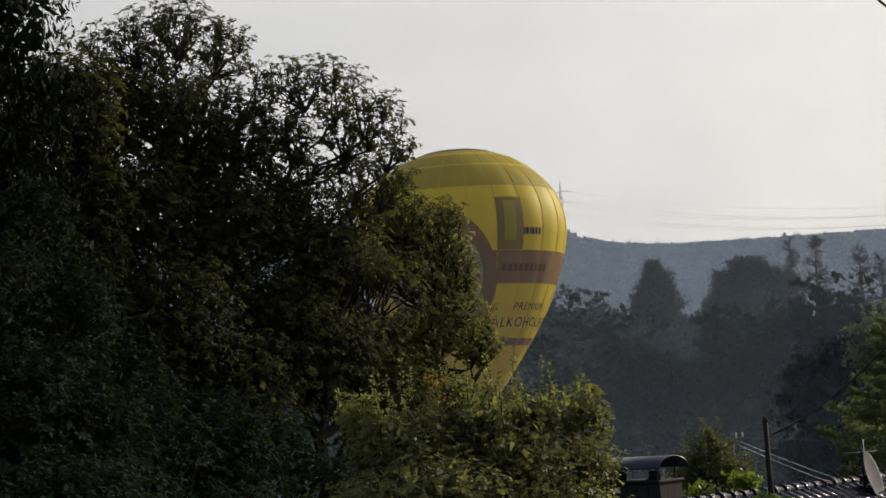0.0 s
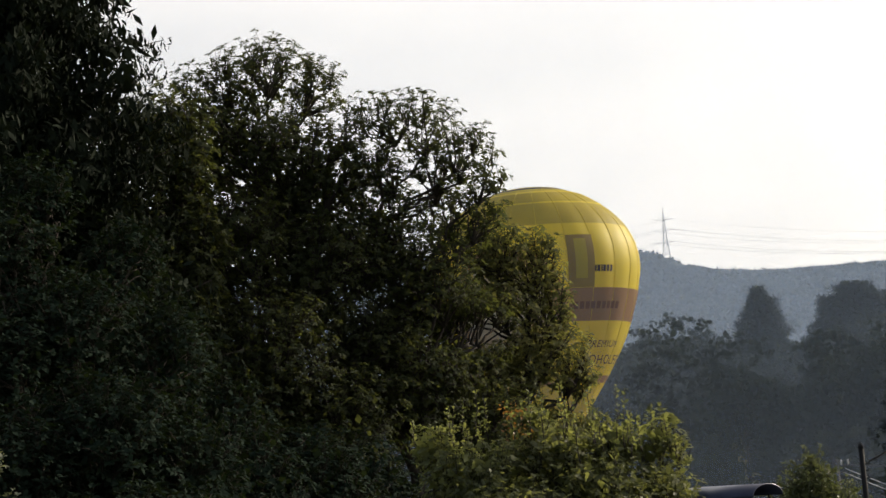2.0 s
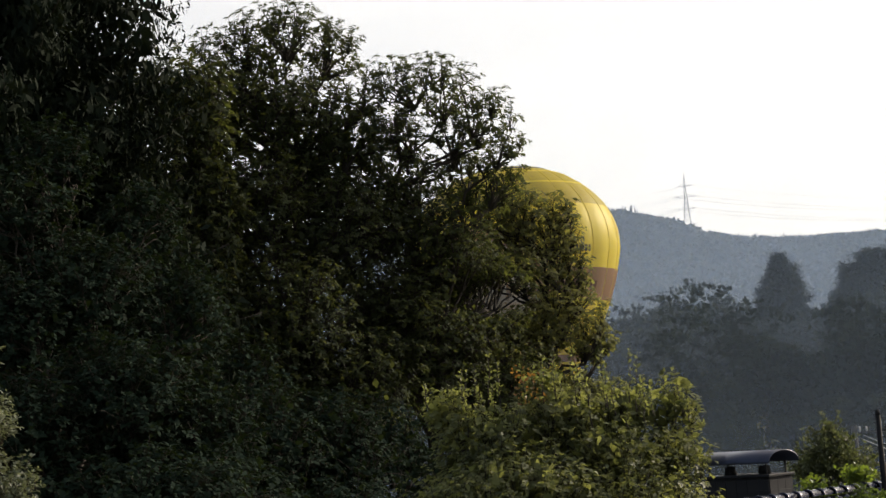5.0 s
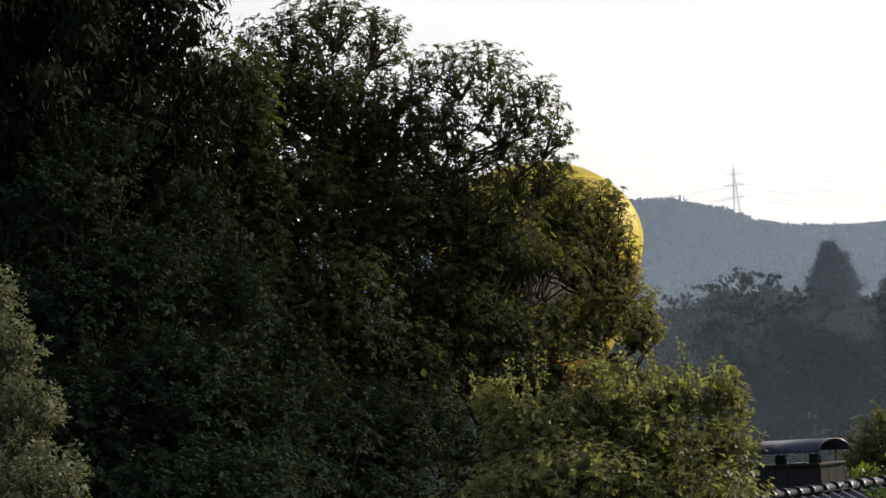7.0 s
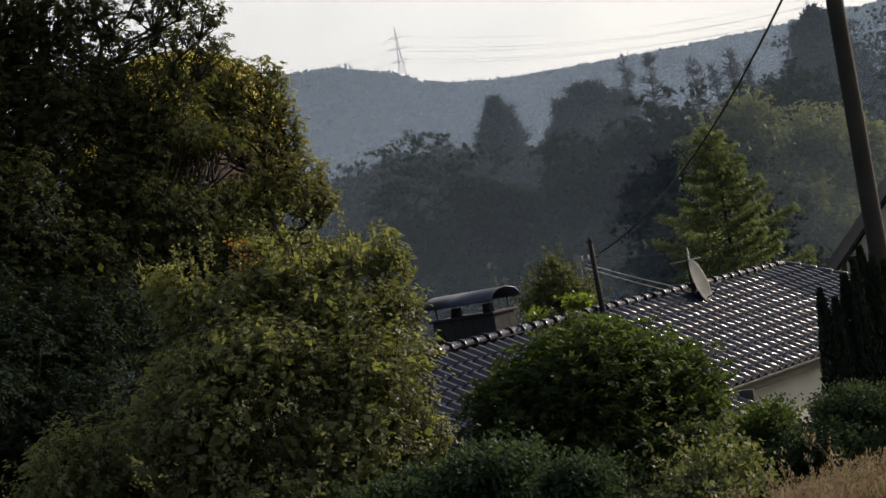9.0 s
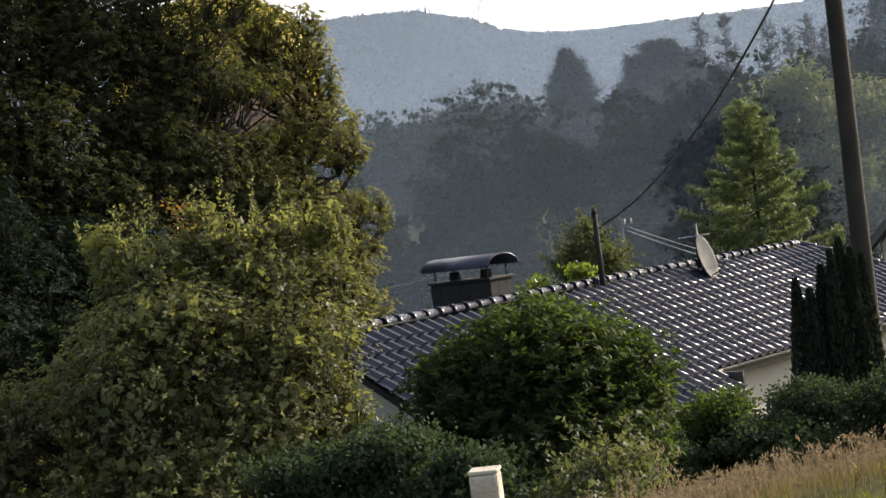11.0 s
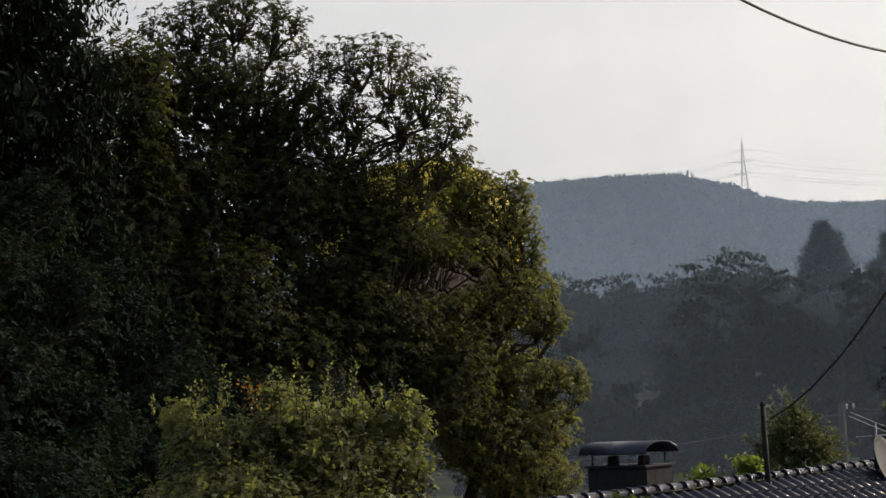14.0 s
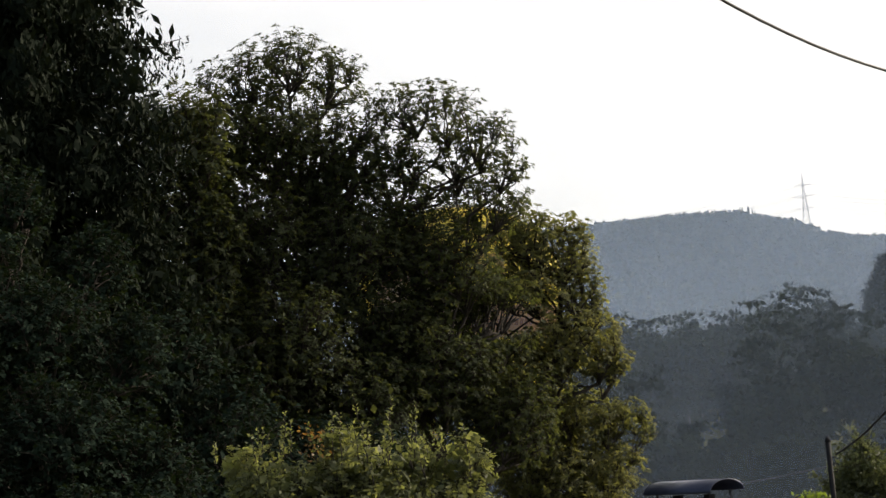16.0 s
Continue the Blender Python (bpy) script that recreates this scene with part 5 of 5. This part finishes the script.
for x, y, top, wide in ((-4.2, 241.2, 28.8, 2.6), (-0.8, 243.0, 29.0, 3.0), (4.9, 242.3, 27.0, 2.6), (7.6, 243.0, 25.8, 2.0), (10.2, 242.9, 27.5, 2.6), (12.5, 247.0, 25.5, 2.2)):
    bare_tree(x, y, top, wide)


def hill_trees():
    """The wooded crest: clumps of foliage over the far hillside."""
    n, k = 7000, 8
    x, y = rng.uniform(-280, 110, n), rng.uniform(816, 836, n)
    h = 1.1 + 0.5 * np.sin(x * 0.19) * np.sin(x * 0.063 + 1)
    c = np.repeat(np.stack([x, y, rise(x, y) + h * 0.3], 1), k, 0) + rng.uniform(-1.5, 1.5, (n * k, 3)) * np.stack([np.full(n * k, 2.0), np.full(n * k, 2.0), np.repeat(np.maximum(h, 1) * 0.3, k)], 1)
    crest = leaf_quads(c, np.tile((0, 0, 1.0), (n * k, 1)), 0.55, 1.3, 0, 0.9)
    n, k = 28000, 7
    x, y = rng.uniform(-330, 190, n), rng.uniform(285, 812, n)
    c = np.repeat(np.stack([x, y, rise(x, y) + 1.0], 1), k, 0) + rng.normal(0, 1, (n * k, 3)) * (2.6, 2.6, 0.7)
    slope = leaf_quads(c, np.tile((0, 0, 1.0), (n * k, 1)), 1.9, 1.3, 0, 0.6)
    quads = np.concatenate([crest, slope])
    tagged(new("hill_woods", quads_mesh("hill_woods", quads, M_HILL)), "hazy blue-grey wooded ridge", "woods", kind="stuff")
    paths = []
    for i in range(130):
        px = rng.choice([rng.uniform(-212, -150), rng.uniform(-175, -135)])
        g = ground_at(px, 828)
        paths.append(([(px, 828, g), (px + rng.normal(0, 0.3), 828, g + rng.uniform(3.5, 7.5))], [0.42, 0.22]))
    tagged(new("dead_spruces", tubes("dead_spruces", paths, M_BARK, 4)), "bare dead spruce trunks on the ridge", "woods", kind="stuff")


hill_trees()


def pylon(x, y, base, top):
    t = thing("pylon", (x, y, base), "lattice steel pylon with three crossarms on the ridge", "pylon", "power line")
    h = top - base
    r = 0.11
    legs = []
    for sx in (-1, 1):
        for sy in (-1, 1):
            child("leg", tubes("leg", [([(sx * 2.2, sy * 2.2, 0), (sx * 0.75, sy * 0.75, h * 0.55), (sx * 0.1, sy * 0.1, h)], [r, r, r * 0.7])], M_STEEL, 5), t)
    zs = np.linspace(0, h * 0.93, 11)
    for i in range(10):
        wa, wb = np.interp(zs[i], [0, h * 0.55, h], [2.2, 0.75, 0.1]), np.interp(zs[i + 1], [0, h * 0.55, h], [2.2, 0.75, 0.1])
        legs += [([(-wa, -wa, zs[i]), (wb, -wb, zs[i + 1])], r * 0.6), ([(wa, -wa, zs[i]), (-wb, -wb, zs[i + 1])], r * 0.6), ([(-wa, wa, zs[i]), (wb, wb, zs[i + 1])], r * 0.6)]
    child("bracing", tubes("bracing", legs, M_STEEL, 4), t)
    for f, w in ((0.42, 4.6), (0.62, 5.4), (0.8, 4.2)):
        z = h * f
        child("crossarm", tubes("crossarm", [([(-w, 0, z), (w, 0, z)], r), ([(-w, 0, z), (0, 0, z + 1.4), (w, 0, z)], r * 0.7)], M_STEEL, 4), t)
    return t


pylon(-118.6, 875.0, 96.0, 126.7)
pylon(88.0, 900.0, 84.0, 106.0)
for f, w, sag in ((0.42, -4.6, 7), (0.42, 4.6, 7), (0.62, -5.4, 7), (0.62, 5.4, 7), (0.8, 4.2, 7)):
    wire((-118.6 + w, 875, 96 + 30.7 * f), (88 + w, 900, 84 + 22 * f), sag, 0.055, "distant high-voltage line between pylons", "power_line")
    wire((-118.6 + w, 875, 96 + 30.7 * f), (-420 + w, 900, 96 + 30.7 * f), sag, 0.055, "distant high-voltage line over the ridge", "power_line")


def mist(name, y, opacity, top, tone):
    """A thin added sheet standing in for haze, lit like everything else, thinning upward."""
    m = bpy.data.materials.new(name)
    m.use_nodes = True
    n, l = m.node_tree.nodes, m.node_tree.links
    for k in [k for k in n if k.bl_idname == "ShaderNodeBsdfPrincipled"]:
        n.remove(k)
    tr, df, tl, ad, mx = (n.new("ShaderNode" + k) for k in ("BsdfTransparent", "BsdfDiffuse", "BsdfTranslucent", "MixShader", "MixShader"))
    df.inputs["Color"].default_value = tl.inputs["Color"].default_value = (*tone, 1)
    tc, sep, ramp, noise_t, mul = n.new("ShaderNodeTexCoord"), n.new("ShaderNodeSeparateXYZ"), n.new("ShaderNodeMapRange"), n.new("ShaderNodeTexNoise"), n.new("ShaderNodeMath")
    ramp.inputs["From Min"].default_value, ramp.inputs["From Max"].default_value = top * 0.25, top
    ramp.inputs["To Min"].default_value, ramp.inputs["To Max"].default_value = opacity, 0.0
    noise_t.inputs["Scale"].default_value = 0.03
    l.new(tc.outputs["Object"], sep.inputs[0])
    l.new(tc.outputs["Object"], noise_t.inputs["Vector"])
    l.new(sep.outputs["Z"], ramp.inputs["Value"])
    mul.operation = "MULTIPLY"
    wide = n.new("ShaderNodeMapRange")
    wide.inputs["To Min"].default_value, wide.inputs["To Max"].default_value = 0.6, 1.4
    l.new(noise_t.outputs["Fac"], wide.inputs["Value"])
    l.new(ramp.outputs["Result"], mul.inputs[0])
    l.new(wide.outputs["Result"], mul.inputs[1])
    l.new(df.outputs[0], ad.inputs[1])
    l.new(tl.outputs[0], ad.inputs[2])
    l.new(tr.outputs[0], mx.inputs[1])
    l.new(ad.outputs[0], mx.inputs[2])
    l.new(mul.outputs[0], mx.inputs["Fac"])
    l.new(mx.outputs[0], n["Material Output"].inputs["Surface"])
    w = y * 1.2
    ob = new(name, mesh_from(name, [(-w, 0, 0), (w, 0, 0), (w, 0, top * 1.05), (-w, 0, top * 1.05)], [(0, 1, 2, 3)], m))
    ob.location = (0, y, -2.0)
    tagged(ob, "thin blue-tinted sheet standing in for haze over the valley", "mist", kind="structure")


# aerial haze painted as four blue-tinted see-through sheets, in place of a volume
mist("haze_sheet_1", 76, 0.1, 24, (0.45, 0.58, 0.8))
mist("haze_sheet_2", 165, 0.08, 50, (0.45, 0.58, 0.8))
mist("haze_sheet_3", 320, 0.2, 190, (0.45, 0.58, 0.8))
mist("haze_sheet_4", 395, 0.18, 220, (0.45, 0.58, 0.8))

# ---- hot-air balloon ----
BR = 8.5
PROFILE = [(-13.2, 1.7), (-11.5, 2.95), (-10.2, 3.9), (-8.0, 5.35), (-5.5, 6.75), (-3.0, 7.7), (-1.0, 8.25), (0.7, 8.5), (2.4, 8.25), (4.0, 7.45), (5.4, 6.15), (6.5, 4.5), (7.2, 2.7), (7.5, 1.2), (7.55, 0.0)]
PZ, PR = np.array([p[0] for p in PROFILE]), np.array([p[1] for p in PROFILE])
GORES = 24


def smooth_radius(z):
    t = np.interp(z, PZ, np.arange(len(PZ)))
    i = np.clip(t.astype(int), 1, len(PZ) - 3)
    u = t - i
    p0, p1, p2, p3 = PR[i - 1], PR[i], PR[i + 1], PR[i + 2]
    c = 0.5 * (2 * p1 + (p2 - p0) * u + (2 * p0 - 5 * p1 + 4 * p2 - p3) * u ** 2 + (3 * p1 - p0 - 3 * p2 + p3) * u ** 3)
    return np.where((t < 1) | (t > len(PZ) - 3), np.interp(z, PZ, PR), c)


def skin(angle, z, proud=0.0):
    """A point of the envelope; angle in radians, 0 towards +x, bulging between the load tapes."""
    angle, z = np.asarray(angle, float), np.asarray(z, float)
    bulge = 0.07 * np.abs(np.sin(angle * GORES / 2)) * np.clip(smooth_radius(z) / BR, 0, 1)
    r = smooth_radius(z) + bulge + proud
    return np.stack([r * np.cos(angle), r * np.sin(angle), z + proud * 0.2], -1)


def skin_patch(name, a0, a1, z0, z1, mat, parent, proud=0.0, na=24, nz=12, label=""):
    A, Z = np.meshgrid(np.linspace(a0, a1, na + 1), np.linspace(z0, z1, nz + 1))
    v = skin(A, Z, proud).reshape(-1, 3)
    f = [(j * (na + 1) + i, j * (na + 1) + i + 1, (j + 1) * (na + 1) + i + 1, (j + 1) * (na + 1) + i) for j in range(nz) for i in range(na)]
    return child(name, mesh_from(name, v, f, mat, True), parent, label)


FACE = radians(-79)         # the side turned to the garden
balloon = thing("hot_air_balloon", (-30.0, 137.5, 20.8), "yellow hot-air balloon with brown band and round emblem", "hot-air balloon")
skin_patch("envelope", 0, 2 * math.pi, -13.2, 7.55, M_YEL, balloon, 0, 192, 60, "glowing yellow envelope")
skin_patch("crown_band", 0, 2 * math.pi, 6.95, 7.52, M_BLACKBAND, balloon, 0.02, 96, 3, "black band round the crown")
skin_patch("crown_panel", 0, 2 * math.pi, 3.5, 6.88, M_OLIVE, balloon, 0.015, 96, 8, "darker olive crown panel")
skin_patch("band", 0, 2 * math.pi, -4.1, -1.6, M_BROWN, balloon, 0.03, 192, 6, "brown belt")
skin_patch("skirt_band", 0, 2 * math.pi, -8.75, -8.2, M_BROWN, balloon, 0.03, 96, 2, "red-brown lower band")
for k in range(GORES):
    z = np.linspace(-13.1, 7.3, 26)
    p = skin(np.full(26, k * 2 * math.pi / GORES), z, 0.03)
    child("load_tape", tubes("load_tape", [(p, 0.022)], M_TAPE, 4), balloon)


def disc(name, ca, cz, r0, r1, mat, proud, label):
    """A ring on the envelope round the point at angle ca and height cz."""
    v, f = [], []
    n = 48
    for r in np.linspace(r0, r1, 6):
        t = np.linspace(0, 2 * math.pi, n, endpoint=False)
        z = cz + r * np.sin(t)
        v.append(skin(ca + r * np.cos(t) / smooth_radius(z), z, proud))
    for k in range(5):
        for i in range(n):
            j = (i + 1) % n
            f.append((k * n + i, k * n + j, (k + 1) * n + j, (k + 1) * n + i))
    child(name, mesh_from(name, np.concatenate(v), f, mat, True), balloon, label)


EMB = FACE - 0.29
disc("emblem_ring", EMB, -2.8, 3.7, 4.8, M_BROWN, 0.05, "brown emblem ring")
disc("emblem_face", EMB, -2.8, 0.05, 3.7, M_PALE, 0.045, "pale emblem disc")
skin_patch("picture_panel", FACE + 0.33, FACE + 0.60, -1.58, 2.5, M_GLASS, balloon, 0.06, 8, 10, "olive picture of a tall glass")
skin_patch("picture_panel", FACE + 0.40, FACE + 0.52, -0.9, 2.2, M_OLIVE, balloon, 0.075, 6, 10)


def lettering(text, ca, cz, height, name):
    """Words laid onto the envelope."""
    cu = bpy.data.curves.new(name, "FONT")
    cu.body, cu.size, cu.shear, cu.space_character = text, height, 0.15, 1.15
    ob = new(name, cu)
    me = bpy.data.meshes.new_from_object(ob.evaluated_get(bpy.context.evaluated_depsgraph_get()))
    bpy.data.objects.remove(ob)
    bm = bmesh.new()
    bm.from_mesh(me)
    bmesh.ops.triangulate(bm, faces=bm.faces)
    bmesh.ops.subdivide_edges(bm, edges=[e for e in bm.edges if e.calc_length() > 0.2], cuts=2)
    for v in bm.verts:
        z = cz + v.co.y
        v.co = Vector(skin(ca + v.co.x / float(smooth_radius(np.array(z))), np.array(z), 0.07))
    part(name, bm, M_INK, balloon, "dark lettering on yellow fabric")


def bars(ca, cz, height, widths, name, label, mat=M_INK):
    a = ca
    for w in widths:
        da = w / float(smooth_radius(np.array(cz)))
        skin_patch(name, a, a + da * 0.72, cz, cz + height, mat, balloon, 0.065, 3, 2, label)
        a += da


lettering("PREMIUM", FACE + 0.58, -6.1, 0.78, "lettering")
lettering("ALKOHOLFREI", FACE + 0.3, -7.35, 1.0, "lettering")
bars(FACE + 0.6, -0.4, 0.5, (0.2, 0.36, 0.18, 0.36, 0.36, 0.36), "registration_bar", "dark registration mark")
bars(FACE + 0.38, -3.2, 0.55, (0.5,) * 9, "name_bar", "faint dark lettering on the brown belt", M_BELT_INK)
basket = child("basket", mesh_from("basket", *(lambda b: ([(x, y, z) for z in (-17.4, -16.2) for x, y in ((-0.9, -0.7), (0.9, -0.7), (0.9, 0.7), (-0.9, 0.7))], [(0, 3, 2, 1), (0, 1, 5, 4), (1, 2, 6, 5), (2, 3, 7, 6), (3, 0, 4, 7)]))(0), material("wicker", (0.25, 0.15, 0.07), (0.16, 0.09, 0.04), fine=12, bump=0.6)), balloon, "brown wicker basket")
for sx in (-1, 1):
    for sy in (-1, 1):
        child("suspension_line", tubes("suspension_line", [([(sx * 0.9, sy * 0.7, -16.2), (sx * 1.15, sy * 1.15, -13.15)], 0.02)], M_DARK, 4), balloon)


# ---- what moves ----
DRIFT = [(0, -29.8, 20.8), (1.5, -31.4, 20.5), (3, -33.3, 20.0), (5.5, -35.8, 19.5), (7, -37.4, 19.3), (8.5, -39.1, 19.1), (11, -42.0, 18.9), (12.5, -43.5, 18.6), (14.5, -45.4, 18.5), (16, -46.9, 18.5)]


def motions():
    walk(balloon, [(t, pose(x, 137.5 - 0.1 * t, z)) for t, x, z in DRIFT])


motions()
